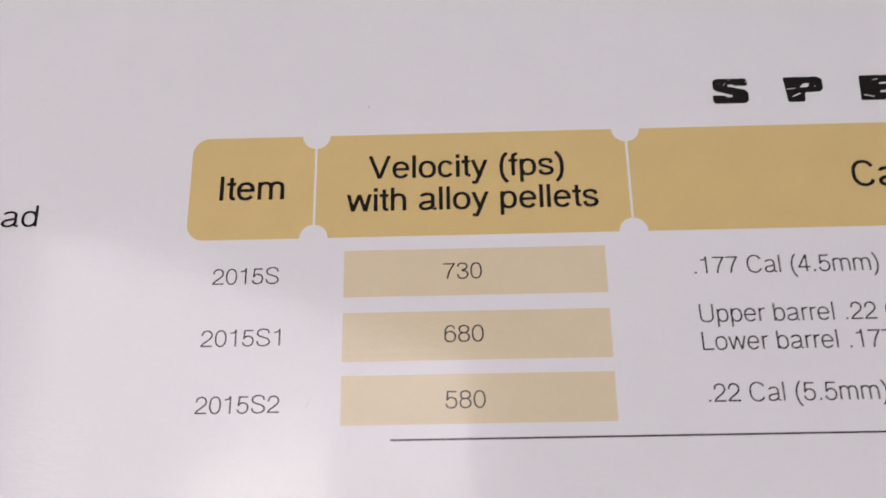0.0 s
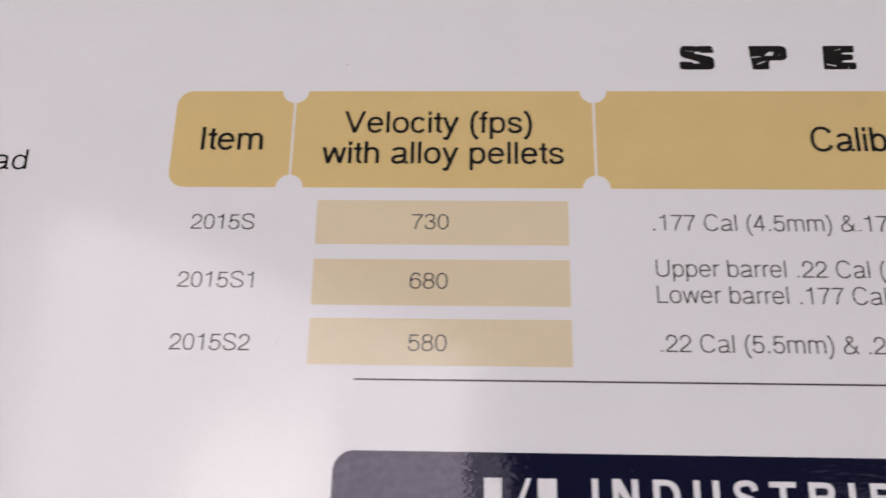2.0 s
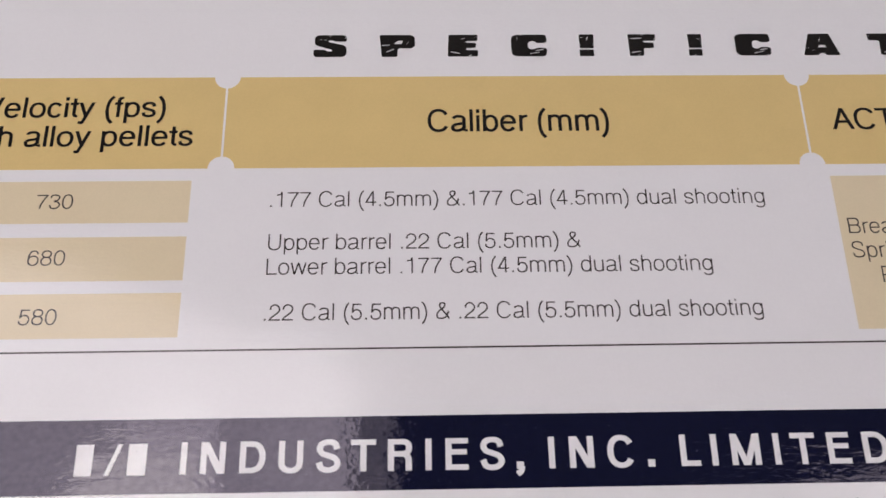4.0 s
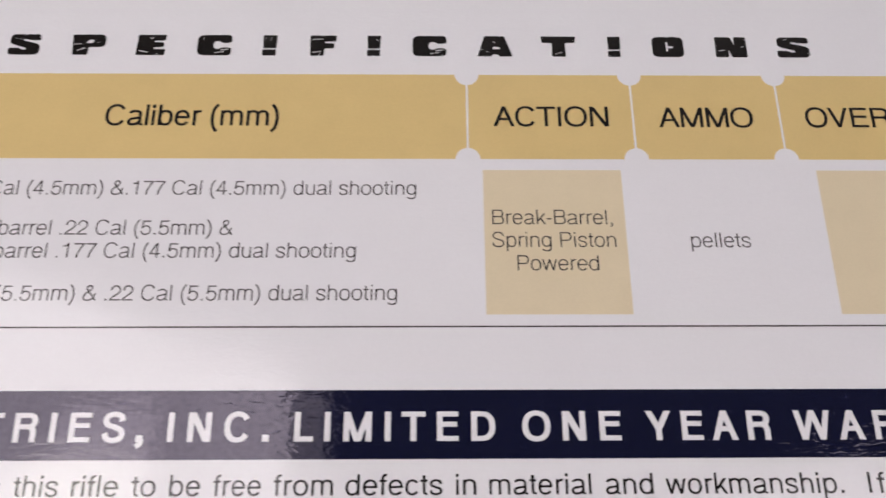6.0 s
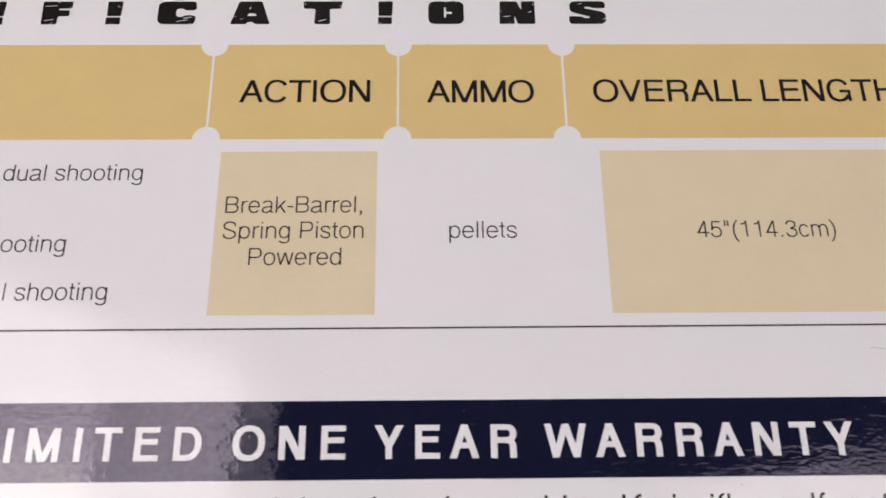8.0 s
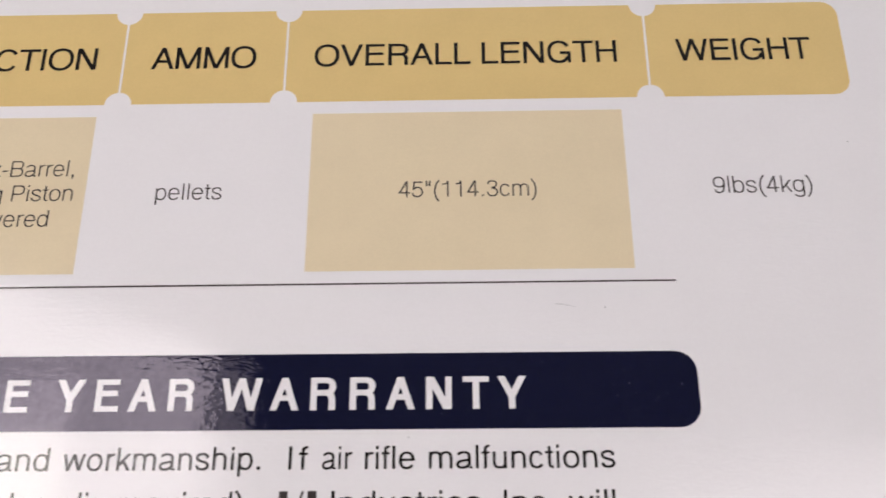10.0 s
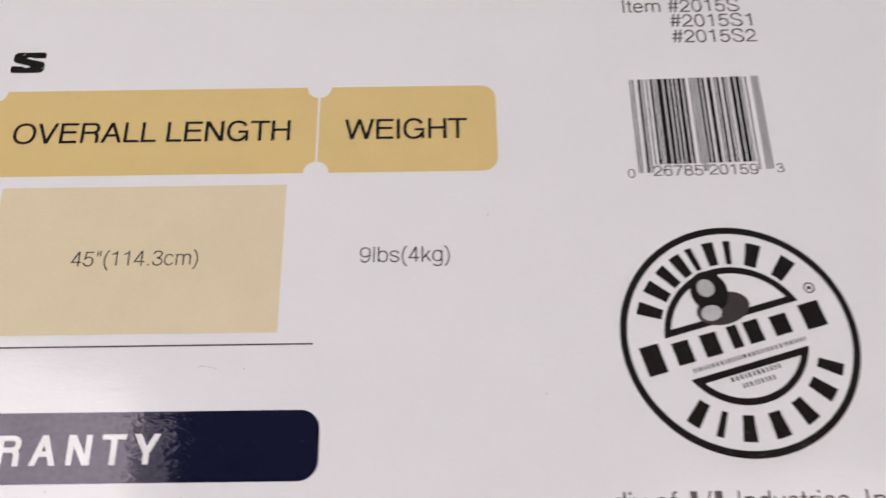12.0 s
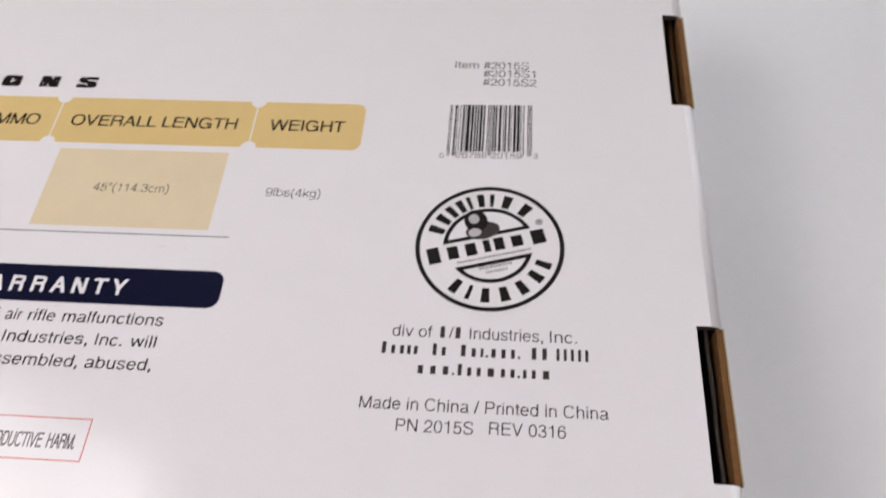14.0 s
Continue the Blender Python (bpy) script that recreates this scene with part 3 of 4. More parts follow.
make_top()
part("side_wall", slab((BX0 + PLY, BY0, TABLE + 0.001), (BX1 - PLY - 0.0005, BY0 + PLY, TOP - PLY - 0.0003), 0.0004), [board_white], carton)
part("side_wall", slab((BX0 + PLY, BY1 - PLY, TABLE + 0.001), (BX1 - PLY - 0.0005, BY1, TOP - PLY - 0.0003), 0.0004), [board_white], carton)
part("end_wall", slab((BX0, BY0, TABLE + 0.001), (BX0 + PLY, BY1, TOP - PLY - 0.0003), 0.0004), [board_white], carton)
part("bottom_panel", slab((BX0 + PLY, BY0 + PLY, TABLE), (BX1 - PLY - 0.0005, BY1 - PLY, TABLE + PLY), 0.0004), [kraft], carton)


def make_flap(x0, x1, y0, y1, z1, mat, wave):
    """A standing inner flap of corrugated board, with a slightly wavy upper edge."""
    bm = bmesh.new()
    steps = 26
    rows = []
    for n in range(steps + 1):
        y = y0 + (y1 - y0) * n / steps
        off = wave * math.sin(n * 1.1 + y0 * 90) + wave * 0.6 * math.sin(n * 0.37)
        rows.append([bm.verts.new(p) for p in ((x0 + off, y, TABLE + 0.004), (x0 + off, y, z1 - 0.0006), (x0 + off + 0.0005, y, z1), (x1 + off - 0.0005, y, z1), (x1 + off, y, z1 - 0.0006), (x1 + off, y, TABLE + 0.004))])
    for a, b in zip(rows, rows[1:]):
        for i in range(5):
            bm.faces.new((a[i], a[i + 1], b[i + 1], b[i]))
    bm.faces.new(rows[0][::-1])
    bm.faces.new(rows[-1])
    bmesh.ops.recalc_face_normals(bm, faces=bm.faces[:])
    return part("inner_flap", bm, mat, carton, "brown corrugated inner flap")


# grey-brown flap, sharing the kraft darkened for the rims' shade
make_flap(0.6546, 0.6563, -0.07, 0.10, TOP - 0.0060, kraft_grey_shade, 0.00022)
make_flap(0.6552, 0.6576, 0.105, 0.26, TOP - 0.0100, kraft, 0.0001)
# raw edge of the end wall, standing up in each slot, with its pale outer liner
for y0, y1 in SLOTS:
    part("wall_edge", slab((0.6580, y0 + 0.0002, TABLE + 0.01), (0.6604, y1 - 0.0002, TOP - 0.0012), 0.0003), kraft, carton, "raw brown corrugated edge")
    part("wall_liner", slab((0.6606, y0 + 0.0002, TABLE + 0.01), (0.6612, y1 - 0.0002, TOP - 0.0010), 0.0001), kraft_pale, carton, "thin pale kraft liner edge")

# ---- print: table of data ----
HEAD_TOP, HEAD_LOW = 156.2, 126.7
ROW_TOP, ROW_LOW = 123.0, 78.0
EDGES = [-36.8, -2.9, 81.2, 250.5, 301.7, 347.4, 447.5, 501.6]
NOTCH = 3.75


def header_cell(n):
    x0, x1 = EDGES[n], EDGES[n + 1]
    pts = []
    if n == 0:
        pts += arc(x0 + 4.6, HEAD_LOW + 4.6, 4.6, 180, 270)
    else:
        pts += arc(x0, HEAD_LOW, NOTCH, 85, 0)
    if n == 6:
        pts += arc(x1 - 4.6, HEAD_LOW + 4.6, 4.6, 270, 360) + arc(x1 - 4.6, HEAD_TOP - 4.6, 4.6, 0, 90)
    else:
        pts += arc(x1, HEAD_LOW, NOTCH, 180, 95) + arc(x1, HEAD_TOP, NOTCH, 265, 180)
    if n == 0:
        pts += arc(x0 + 4.6, HEAD_TOP - 4.6, 4.6, 90, 180)
    else:
        pts += arc(x0, HEAD_TOP, NOTCH, 0, -85)
    return part("header_cell", loops([pts], LIFT), ink_tan, carton, "tan printed header cell with notched corners")


heads = [header_cell(n) for n in range(7)]
HW = 102
lettering("Item", -28.6, -11.2, 137.9, 7.0, ink_black, heads[0], LIFT2, HW, broad=1.05)
lettering("Velocity (fps)", 11.4, 64.0, 143.2, 6.6, ink_black, heads[1], LIFT2, HW, broad=1.05)
lettering("with alloy pellets", 5.7, 72.6, 133.9, 6.6, ink_black, heads[1], LIFT2, HW, broad=1.05)
lettering("Caliber (mm)", 139.8, 192.7, 137.9, 7.2, ink_black, heads[2], LIFT2, HW, broad=1.05)
lettering("ACTION", 258.5, 294.1, 137.9, 6.9, ink_black, heads[3], LIFT2, HW, broad=1.05)
lettering("AMMO", 309.6, 339.0, 137.7, 6.9, ink_black, heads[4], LIFT2, HW, broad=1.05)
lettering("OVERALL LENGTH", 355.3, 439.2, 137.8, 6.9, ink_black, heads[5], LIFT2, HW, broad=1.05)
lettering("WEIGHT", 455.6, 492.6, 137.8, 6.9, ink_black, heads[6], LIFT2, HW, broad=1.05)


def data_cell(x0, x1, y0, y1):
    return part("data_cell", loops([[(x0, y0), (x1, y0), (x1, y1), (x0, y1)]], LIFT), ink_cream, carton, "cream printed data cell")


THIN = 68
for y0, y1, body, base, items in ((110.4, ROW_TOP, "730", 114.8, ("2015S", -28.9, -11.5, 114.5)), (93.7, 106.3, "680", 98.3, ("2015S1", -30.7, -10.4, 98.2)), (ROW_LOW, 90.2, "580", 81.8, ("2015S2", -30.9, -9.9, 81.4))):
    cell = data_cell(5.4, 73.3, y0, y1)
    lettering(body, 31.2, 41.2, base, 4.4, ink_grey, cell, LIFT2, THIN)
    lettering(items[0], items[1], items[2], items[3], 4.4, ink_grey, carton, LIFT, THIN)
cell = data_cell(254.9, 296.4, ROW_LOW, ROW_TOP)
lettering("Break-Barrel,", 257.3, 292.7, 105.4, 4.6, ink_grey, cell, LIFT2, THIN)
lettering("Spring Piston", 257.1, 293.2, 98.3, 4.6, ink_grey, cell, LIFT2, THIN)
lettering("Powered", 264.2, 287.7, 91.1, 4.6, ink_grey, cell, LIFT2, THIN)
cell = data_cell(355.7, 439.2, ROW_LOW, ROW_TOP)
lettering("45\"(114.3cm)", 379.3, 415.4, 98.1, 4.6, ink_grey, cell, LIFT2, THIN)
lettering("pellets", 315.2, 332.7, 98.2, 4.6, ink_grey, carton, LIFT, THIN)
lettering("9lbs(4kg)", 461.3, 486.8, 98.2, 4.7, ink_grey, carton, LIFT, THIN)
lettering(".177 Cal (4.5mm) &.177 Cal (4.5mm) dual shooting", 95.6, 234.9, 114.8, 4.6, ink_grey, carton, LIFT, THIN)
lettering("Upper barrel .22 Cal (5.5mm) &", 95.7, 181.7, 102.1, 4.6, ink_grey, carton, LIFT, THIN)
lettering("Lower barrel .177 Cal (4.5mm) dual shooting", 95.6, 217.6, 95.0, 4.6, ink_grey, carton, LIFT, THIN)
lettering(".22 Cal (5.5mm) & .22 Cal (5.5mm) dual shooting", 95.6, 229.7, 82.2, 4.6, ink_grey, carton, LIFT, THIN)
lettering("Pad", -93.1, -77.4, 131.8, 6.0, ink_black, carton, LIFT, 84)
part("rule_line", loops([[(17.7, 74.1), (449.2, 74.45), (449.2, 74.9), (17.7, 74.55)]], LIFT), ink_grey, carton, "thin dark grey printed line")

# ---- print: title in heavy worn capitals ----
TITLE = {}
TITLE["S"] = [[(.12, 1), (.94, 1), (1, .92), (1, .7), (.62, .71), (.58, .77), (.44, .75), (.44, .69), (.92, .54), (1, .42), (1, .12), (.9, 0), (.06, 0), (0, .08), (0, .34), (.36, .33), (.4, .25), (.56, .26), (.56, .33), (.12, .5), (.03, .6), (.03, .88)]]
TITLE["P"] = [[(0, 1), (.9, 1), (1, .88), (1, .5), (.9, .38), (.52, .38), (.5, 0), (.06, 0)], [(.4, .58), (.62, .58), (.66, .74), (.52, .74)], [(.06, .5), (.3, .53), (.3, .56), (.06, .54)], [(.2, .2), (.42, .33), (.4, .37), (.19, .24)]]
TITLE["E"] = [[(.04, 1), (1, 1), (.98, .72), (.6, .7), (.6, .64), (.93, .63), (.93, .4), (.6, .38), (.6, .3), (1, .29), (.98, 0), (0, 0)], [(.1, .2), (.4, .12), (.41, .15), (.11, .24)]]
TITLE["C"] = [[(.12, 1), (.98, 1), (1, .62), (.7, .6), (.66, .7), (.48, .68), (.46, .36), (.62, .3), (.7, .4), (1, .38), (.96, 0), (.1, 0), (0, .14), (0, .88)], [(.68, .24), (.9, .3), (.88, .33), (.66, .28)], [(.5, .1), (.8, .18), (.79, .21), (.5, .13)]]
TITLE["!"] = [[(.03, 1), (1, 1), (.95, .36), (.06, .36)], [(.02, .3), (.94, .3), (.94, 0), (.02, 0)]]
TITLE["F"] = [[(.02, 1), (1, 1), (.98, .7), (.56, .69), (.56, .62), (.92, .61), (.92, .36), (.56, .35), (.54, 0), (.04, 0)], [(.1, .78), (.5, .81), (.5, .84), (.1, .81)], [(.12, .14), (.44, .2), (.44, .23), (.12, .18)]]
TITLE["A"] = [[(.2, 1), (.77, 1), (1, 0), (.62, 0), (.58, .1), (.44, .1), (.4, 0), (0, 0)], [(.42, .36), (.66, .36), (.62, .46), (.46, .48)]]
TITLE["T"] = [[(0, 1), (1, 1), (.96, .68), (.68, .67), (.7, 0), (.3, 0), (.32, .67), (.03, .68)], [(.4, .1), (.6, .2), (.6, .23), (.4, .13)]]
TITLE["O"] = [[(.1, 1), (.9, 1), (1, .86), (1, .14), (.9, 0), (.1, 0), (0, .14), (0, .86)], [(.44, .28), (.5, .28), (.5, .44), (.66, .44), (.66, .54), (.5, .54), (.5, .74), (.44, .74)]]
TITLE["N"] = [[(.02, 1), (.5, 1), (.62, .62), (.62, 1), (1, 1), (1, 0), (.52, 0), (.42, .36), (.42, 0), (0, 0)], [(.1, .3), (.3, .34), (.3, .37), (.1, .33)]]


def softened(points, cut):
    """The outline with its corners rounded off."""
    made = []
    for n, (x, y) in enumerate(points):
        for px, py in (points[n - 1], points[(n + 1) % len(points)]):
            reach = math.hypot(px - x, py - y)
            k = min(0.42, cut / max(reach, 1e-6))
            made.append((x + (px - x) * k, y + (py - y) * k))
            if len(made) % 3 == 1:
                made.append((x, y))
        (ax, ay), (bx, by) = made[-3], made[-1]
        made[-2] = (x * 0.5 + (ax + bx) * 0.25, y * 0.5 + (ay + by) * 0.25)
    return made


for sign, a, b in (("S", 106.0, 115.8), ("P", 125.7, 136.3), ("E", 146.1, 155.3), ("C", 165.3, 176.2), ("!", 185.8, 190.5), ("F", 200.7, 209.3), ("!", 219.0, 223.4), ("C", 233.5, 244.4), ("A", 254.1, 265.3), ("T", 274.4, 285.7), ("!", 295.7, 300.0), ("O", 310.1, 320.2), ("N", 330.3, 340.5), ("S", 350.2, 360.7)):
    rng = random.Random(round(a * 10))
    outlines = [[(a + (b - a) * u, 163.0 + 7.6 * v) for u, v in softened(loop, (0.1 if sign in "CO" else 0.05) if n == 0 else 0.03)] for n, loop in enumerate(TITLE[sign])]
    letter = part("title_letter", loops(outlines, LIFT), ink_black, carton, "heavy black worn block capital")
    # chips and scuffs where the ink is gone, along the edges and across the strokes
    chips = []
    for n in range(4):
        u, v = rng.choice(((rng.uniform(0.05, 0.95), rng.choice((0.03, 0.97))), (rng.choice((0.03, 0.97)), rng.uniform(0.1, 0.9)), (rng.uniform(0.1, 0.9), rng.uniform(0.1, 0.9))))
        x, y, turn, long, thin = a + (b - a) * u, 163.0 + 7.6 * v, rng.gauss(0.25, 0.5), rng.uniform(0.2, 0.9), rng.uniform(0.03, 0.1)
        c, d = math.cos(turn), math.sin(turn)
        chips.append([(x + c * p - d * q, y + d * p + c * q) for p, q in ((-long, 0), (-long * 0.2, -thin), (long, -thin * 0.3), (long * 0.5, thin), (-long * 0.4, thin * 0.8))])
    for chip in chips:
        part("ink_chip", loops([chip], LIFT2 + 0.00001 * len(letter.children)), board_white, letter)

# ---- print: warranty banner and text ----
banner = part("banner", loops([rounded(13.5, 38.45, 452.0, 56.75, 5.2)], LIFT), ink_navy, carton, "navy blue printed banner with rounded ends")
monogram(49.6, 70.6, 43.0, 7.7, ink_white, banner, LIFT2, 0.33)
for body, a, b in (("INDUSTRIES,", 77.2, 162.6), ("INC.", 169.6, 195.9), ("LIMITED", 202.9, 256.5), ("ONE", 263.7, 290.2), ("YEAR", 296.9, 330.8), ("WARRANTY", 337.1, 410.7)):
    lettering(body, a, b, 43.1, 7.8, ink_white, banner, LIFT2, 142, 1.0)
WT = 90
monogram(22.0, 36.0, 29.3, 5.3, ink_grey, carton, LIFT, 0.3)
for body, a, b in (("Industries,", 40.5, 78.8), ("Inc.", 82.4, 94.0), ("warrants", 98.1, 127.7), ("this", 131.2, 142.7), ("rifle", 146.2, 158.2), ("to", 161.5, 167.9), ("be", 171.4, 179.4), ("free", 182.7, 195.1), ("from", 198.3, 213.8), ("defects", 217.0, 242.3), ("in", 245.8, 251.1), ("material", 254.5, 281.2), ("and", 284.9, 297.5), ("workmanship.", 300.8, 347.7), ("If", 354.3, 358.8), ("air", 362.2, 369.3), ("rifle", 372.3, 384.0), ("malfunctions", 387.3, 430.8)):
    lettering(body, a, b, 29.35, 5.3, ink_black, carton, LIFT, WT)
L2, L3 = 19.2, 8.95
for body, a, b in (("(sales", 279.2, 298.6), ("slip", 302.0, 312.0), ("required),", 315.3, 346.0), ("will", 419.5, 430.2)):
    lettering(body, a, b, L2, 5.3, ink_black, carton, LIFT, WT)
monogram(351.9, 362.6, L2, 5.3, ink_grey, carton, LIFT, 0.3)
lettering("Industries,", 364.7, 401.3, L2, 5.3, ink_black, carton, LIFT, WT)
lettering("Inc.", 404.6, 416.0, L2, 5.3, ink_black, carton, LIFT, WT)
lettering("assembled,", 360.0, 400.3, L3, 5.3, ink_black, carton, LIFT, WT)
lettering("abused,", 403.4, 431.0, L3, 5.3, ink_black, carton, LIFT, WT)
notice = part("notice_frame", loops([[(250, -29.7), (414.2, -29.7), (414.2, -12.5), (250, -12.5)], [(250.45, -29.25), (413.75, -29.25), (413.75, -12.95), (250.45, -12.95)]], LIFT), ink_red, carton, "thin red printed frame")
lettering("REPRODUCTIVE", 367.5, 396.9, -24.9, 6.0, ink_grey, notice, LIFT, 118)
lettering("HARM.", 398.9, 410.0, -24.9, 6.0, ink_grey, notice, LIFT, 118)

# ---- print: item list and barcode ----
lettering("Item #2015S", 543.5, 580.9, 182.7, 4.9, ink_grey, carton, LIFT, 80)
lettering("#2015S1", 558.2, 584.1, 177.0, 4.9, ink_grey, carton, LIFT, 80)
lettering("#2015S2", 558.2, 584.6, 171.0, 4.9, ink_grey, carton, LIFT, 80)
ODD = ("0001101", "0011001", "0010011", "0111101", "0100011", "0110001", "0101111", "0111011", "0110111", "0001011")


def make_barcode(digits, x0, x1, top, low, guard, rise):
    """Bars of a twelve-digit retail code, the guard and outer digits longer; rise: how far its far end stands up."""
    code = "101" + "".join(ODD[int(d)] for d in digits[:6]) + "01010" + "".join("".join("10"[int(c)] for c in ODD[int(d)]) for d in digits[6:]) + "101"
    unit = (x1 - x0) / len(code)
    holder, n = None, 0
    while n < len(code):
        m = n
        while m < len(code) and code[m] == "1":
            m += 1
        if m > n:
            y = guard if n < 10 or n > 84 or 45 <= n < 50 else low
            a, b = x0 + n * unit, x0 + m * unit
            up, down = top + rise * (a - x0) / (x1 - x0), y + rise * (a - x0) / (x1 - x0)
            mesh = loops([[(a, down), (b, down), (b, up), (a, up)]], LIFT)
            bar = part("barcode" if holder is None else "bar", mesh, ink_black, holder or carton, "" if holder else "black printed barcode with digits below")
            holder = holder or bar
        n = max(m, n + 1)
    return holder


barcode = make_barcode("026785201593", 543.0, 582.8, 157.4, 127.8, 125.2, 0.9)
for body, a, b, base, cap in (("0", 539.7, 541.8, 123.7, 3.0), ("26785", 547.2, 561.9, 124.2, 3.5), ("20159", 563.7, 578.2, 124.4, 3.5), ("3", 583.5, 585.8, 124.9, 3.0)):
    lettering(body, a, b, base, cap, ink_grey, barcode, LIFT, 80)


# ---- print: round emblem ----
def make_emblem(cx, cy, r, tilt):
    ring = part("emblem", loops([arc(cx, cy, r, 0, 360, 96)[:-1], arc(cx, cy, r - 2.0, 0, 360, 96)[:-1]], LIFT), ink_black, carton, "round black and white printed emblem")

    def turned(points):
        c, s = math.cos(radians(tilt)), math.sin(radians(tilt))
        return [(cx + u * c - v * s, cy + u * s + v * c) for u, v in points]

    def segment(radius, chord, up, thick):
        h = math.degrees(math.asin(chord / radius))
        i = math.degrees(math.asin((chord + thick) / (radius - thick)))
        outer, inner = arc(0, 0, radius, h, 180 - h, 40), arc(0, 0, radius - thick, i, 180 - i, 40)
        k = 1 if up else -1
        return [turned([(u, k * v) for u, v in outer]), turned([(u, k * v) for u, v in inner])]

    part("half_moon", loops(segment(20.3, 5.2, True, 1.9), LIFT), ink_black, ring)
    part("half_moon", loops(segment(18.6, 7.4, False, 1.9), LIFT), ink_black, ring)
    # plain wedges where the arched words stand
    wedges = [(162, 9.2), (147.6, 9.5), (134.7, 8.2), (123, 8.5), (113.2, 4.2), (101, 8.2), (89.6, 4.2), (74, 10.5), (53, 11), (236.6, 9.5), (251.7, 4.2), (268, 9.5), (286.6, 10.5), (305.6, 10), (324.5, 10), (340.3, 8.5)]
    for mid, wide in wedges:
        half = wide * (0.42 if wide > 6 else 0.5)
        a, b = mid - half, mid + half
        shapes = [arc(cx, cy, 28.2, a, b, 4) + arc(cx, cy, 21.2, b, a, 4)]
        part("wedge", loops(shapes, LIFT), ink_black, ring)
    # plain bars where the name stands across the middle
    for u0, u1, v0, v1 in ((-27.4, -22.0, -3.6, 4.6), (-18.6, -13.8, -3.0, 3.4), (-10.6, -5.8, -3.0, 3.4), (-2.6, 0.4, -2.8, 3.6), (2.2, 6.6, -2.8, 3.6), (9.8, 14.8, -2.7, 3.0), (18.8, 24.8, -3.4, 3.9)):
        part("name_bar", loops([turned([(u0, v0), (u1, v0), (u1, v1), (u0, v1)])], LIFT), ink_black, ring)
    rng = random.Random(4)
    u = -15.5
    while u < 17:
        w = rng.uniform(0.5, 1.1)
        part("fine_bar", loops([turned([(u, -5.9), (u + w * 0.6, -5.9), (u + w * 0.6, -4.7), (u, -4.7)])], LIFT), ink_grey, ring)
        u += w + 0.25
    for v, span in ((-11.0, 6.8), (-13.4, 4.4)):
        u = -span
        while u < span:
            w = rng.uniform(0.6, 1.1)
            part("fine_bar", loops([turned([(u, v), (u + w * 0.6, v), (u + w * 0.6, v + 1.3), (u, v + 1.3)])], LIFT), ink_grey, ring)
            u += w + 0.3
    # plain rounded figure over the upper half moon
    def oval(u, v, ru, rv, steps=28):
        return turned([(u + ru * math.cos(2 * math.pi * n / steps), v + rv * math.sin(2 * math.pi * n / steps)) for n in range(steps)])

    part("figure_body", loops([oval(-1.0, 8.8, 7.6, 4.6)], LIFT2), ink_grey, ring)
    part("figure_head", loops([oval(-2.8, 14.4, 5.2, 6.0)], LIFT2 + 0.00004), ink_black, ring)
    part("figure_highlight", loops([oval(-3.4, 15.6, 2.4, 2.6)], LIFT2 + 0.00008), ink_pale, ring)
    part("figure_highlight", loops([oval(-4.6, 8.4, 2.9, 2.2)], LIFT2 + 0.00008), ink_pale, ring)
    part("small_ring", loops([arc(cx + 21.3, cy + 13.9, 1.6, 0, 360, 24)[:-1], arc(cx + 21.3, cy + 13.9, 1.2, 0, 360, 24)[:-1], arc(cx + 21.3, cy + 13.9, 0.6, 0, 360, 12)[:-1]], LIFT), ink_grey, ring)
    return ring


make_emblem(565.2, 75.0, 32.4, 15.5)

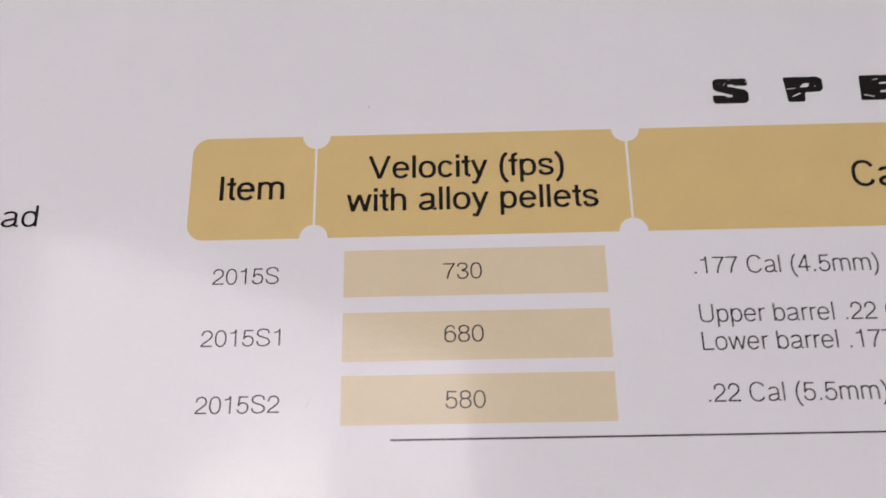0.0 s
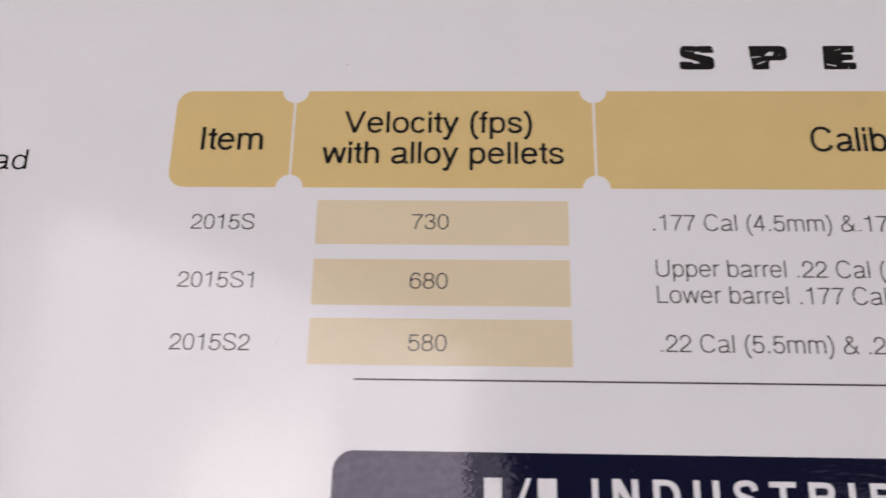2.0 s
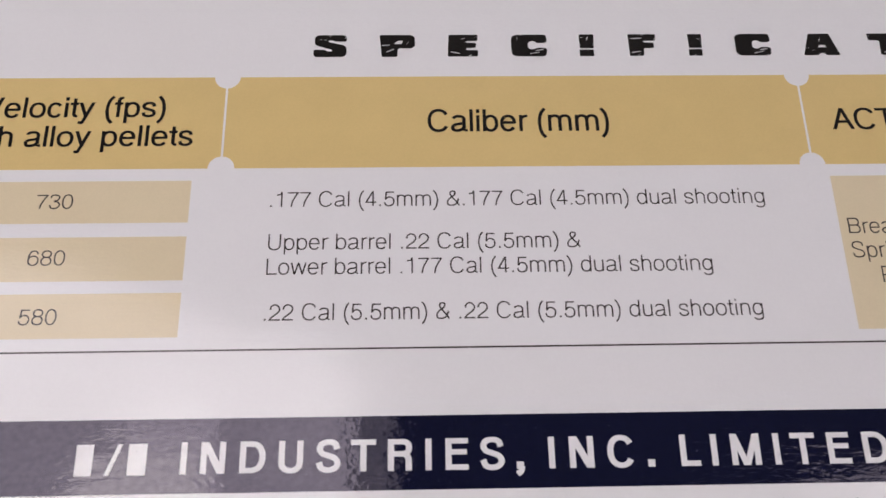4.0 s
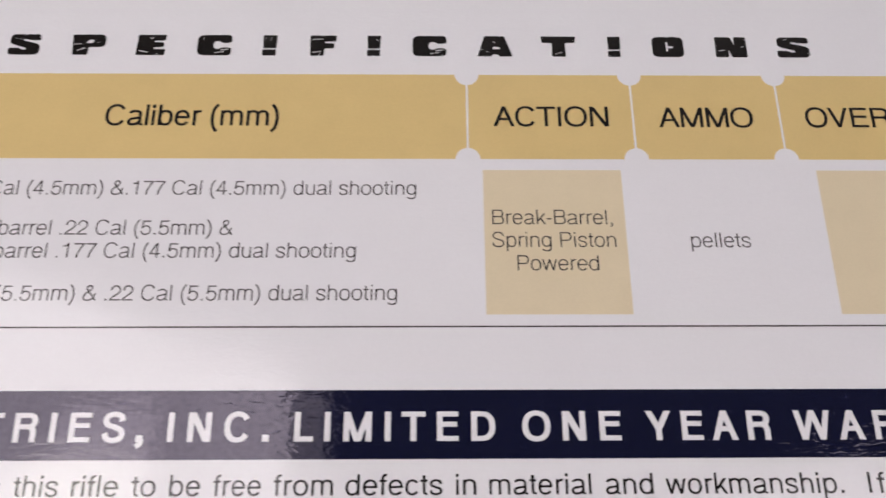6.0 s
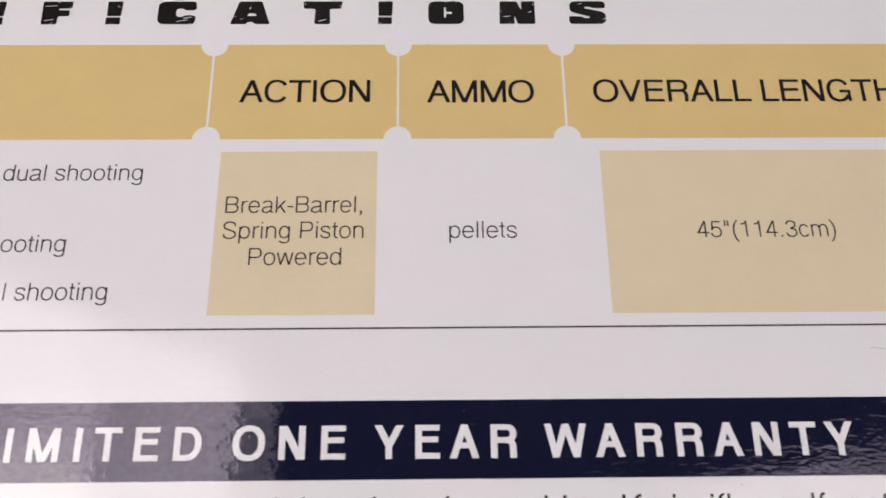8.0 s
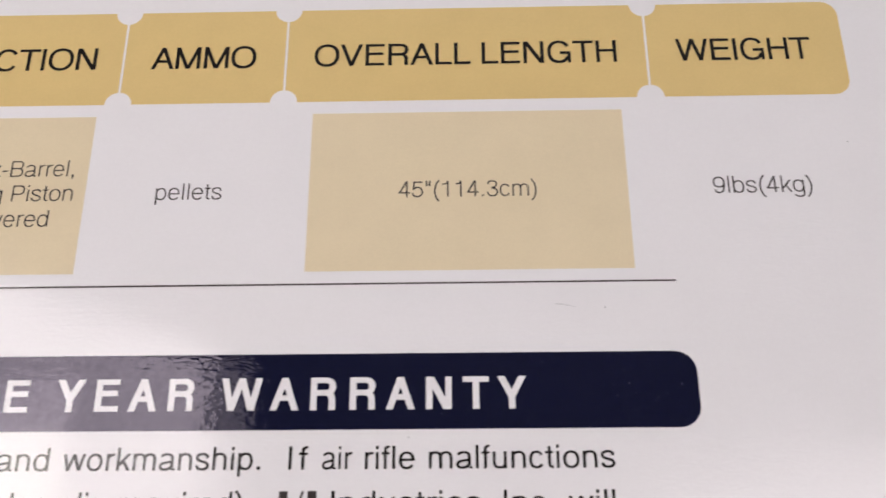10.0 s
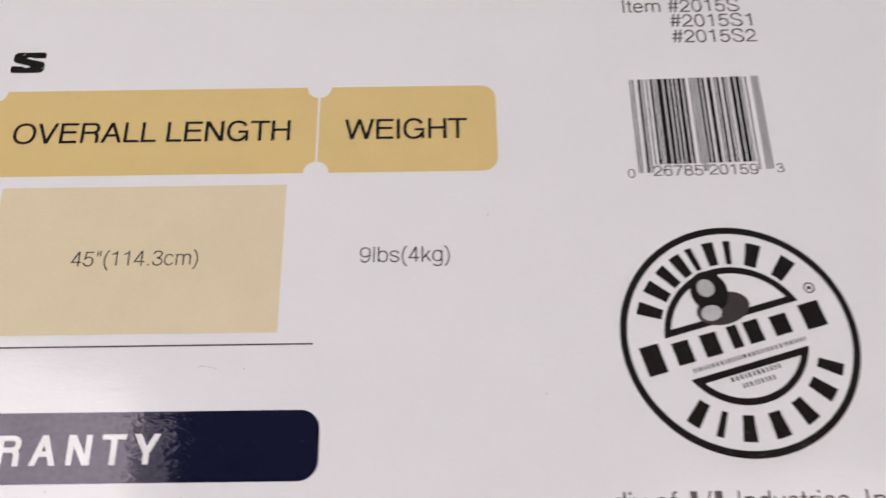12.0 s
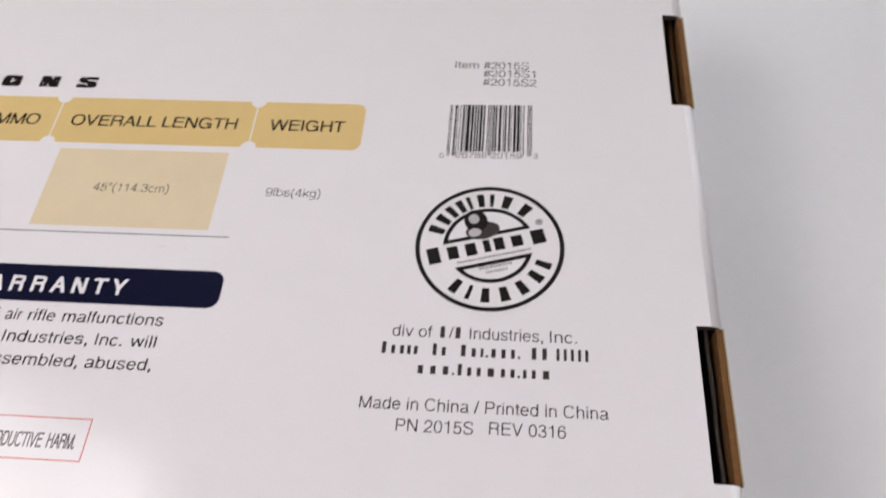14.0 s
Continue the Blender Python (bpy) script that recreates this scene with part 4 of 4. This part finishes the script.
# ---- print: origin lines ----
AW = 84
lettering("div of", 527.2, 543.4, 29.6, 5.2, ink_grey, carton, LIFT, AW)
monogram(546.2, 556.2, 29.6, 5.2, ink_grey, carton, LIFT, 0.3)
lettering("Industries,", 558.8, 588.4, 29.6, 5.2, ink_grey, carton, LIFT, AW)
lettering("Inc.", 591.2, 602.0, 29.6, 5.2, ink_grey, carton, LIFT, AW)
for widths, a, b in (([1, -.9, -.9, -.5, -.9], 522.5, 539.2), ([.9, -.9], 543.2, 550.6), ([1, -.9, -.6, -.3, -.9, -.9, -.8, -.3], 554.4, 579.6), ([1, 1], 579.8 + 3, 591.2), ([.9, .9, .9, .9, .9], 590.8 + 2.2, 607.2)):
    bars(widths, a, b, 21.7, 5.2, ink_grey, carton, LIFT, 0.42)
bars([-1.2, -1.2, -1.2, -.3, .9, -.9, -.9, -1.4, -.9, -.9, -.3, -.8, -.9, -1.4], 537.5, 592.6, 13.4, 4.9, ink_grey, carton, LIFT, 0.42)
lettering("Made in China / Printed in China", 517.5, 613.4, -2.1, 5.0, ink_grey, carton, LIFT, AW)
lettering("PN 2015S", 532.6, 562.2, -10.7, 5.0, ink_grey, carton, LIFT, AW)
lettering("REV 0316", 568.2, 597.2, -10.3, 5.0, ink_grey, carton, LIFT, AW)

# ---- wear: dust on the dark banner, two hairline scratches and a few specks ----
def make_dust(count):
    """Specks and short lint caught on the dark print, too small to pick apart."""
    rng = random.Random(11)
    bm = bmesh.new()
    for n in range(count):
        x, y = rng.uniform(16, 450), 40.0 + 15.5 * rng.random() ** 1.3
        long, thin, turn = rng.uniform(0.05, 0.11) * (3 if rng.random() < 0.12 else 1), rng.uniform(0.03, 0.055), rng.uniform(0, math.pi)
        c, d = math.cos(turn), math.sin(turn)
        bm.faces.new([bm.verts.new(((x + c * p - d * q) * MM, (y + d * p + c * q) * MM, TOP + LIFT2 + 0.0002)) for p, q in ((-long, -thin), (long, -thin * 0.5), (long * 0.8, thin), (-long * 0.9, thin))])
    return tagged(part("dust", bm, ink_dust, banner, "fine pale dust specks"), kind="stuff")


make_dust(260)


def hairline(points, width):
    left = [(x, y + width) for x, y in points]
    return part("scratch", loops([points + left[::-1]], LIFT), ink_pale, carton, "fine grey hairline scratch")


hairline([(418.6, 68.75), (420.0, 68.75), (421.8, 68.45), (423.8, 68.0)], 0.13)
hairline([(-3.3, 82.6), (-2.7, 83.6), (-2.3, 84.6), (-2.2, 85.4)], 0.16)
for x, y in ((11.2, 164.8), (382.5, 36.6), (431.0, 67.9), (498.0, 112.5), (512.0, 60.2)):
    part("speck", loops([arc(x, y, 0.22, 0, 360, 8)[:-1]], LIFT), ink_pale, carton)
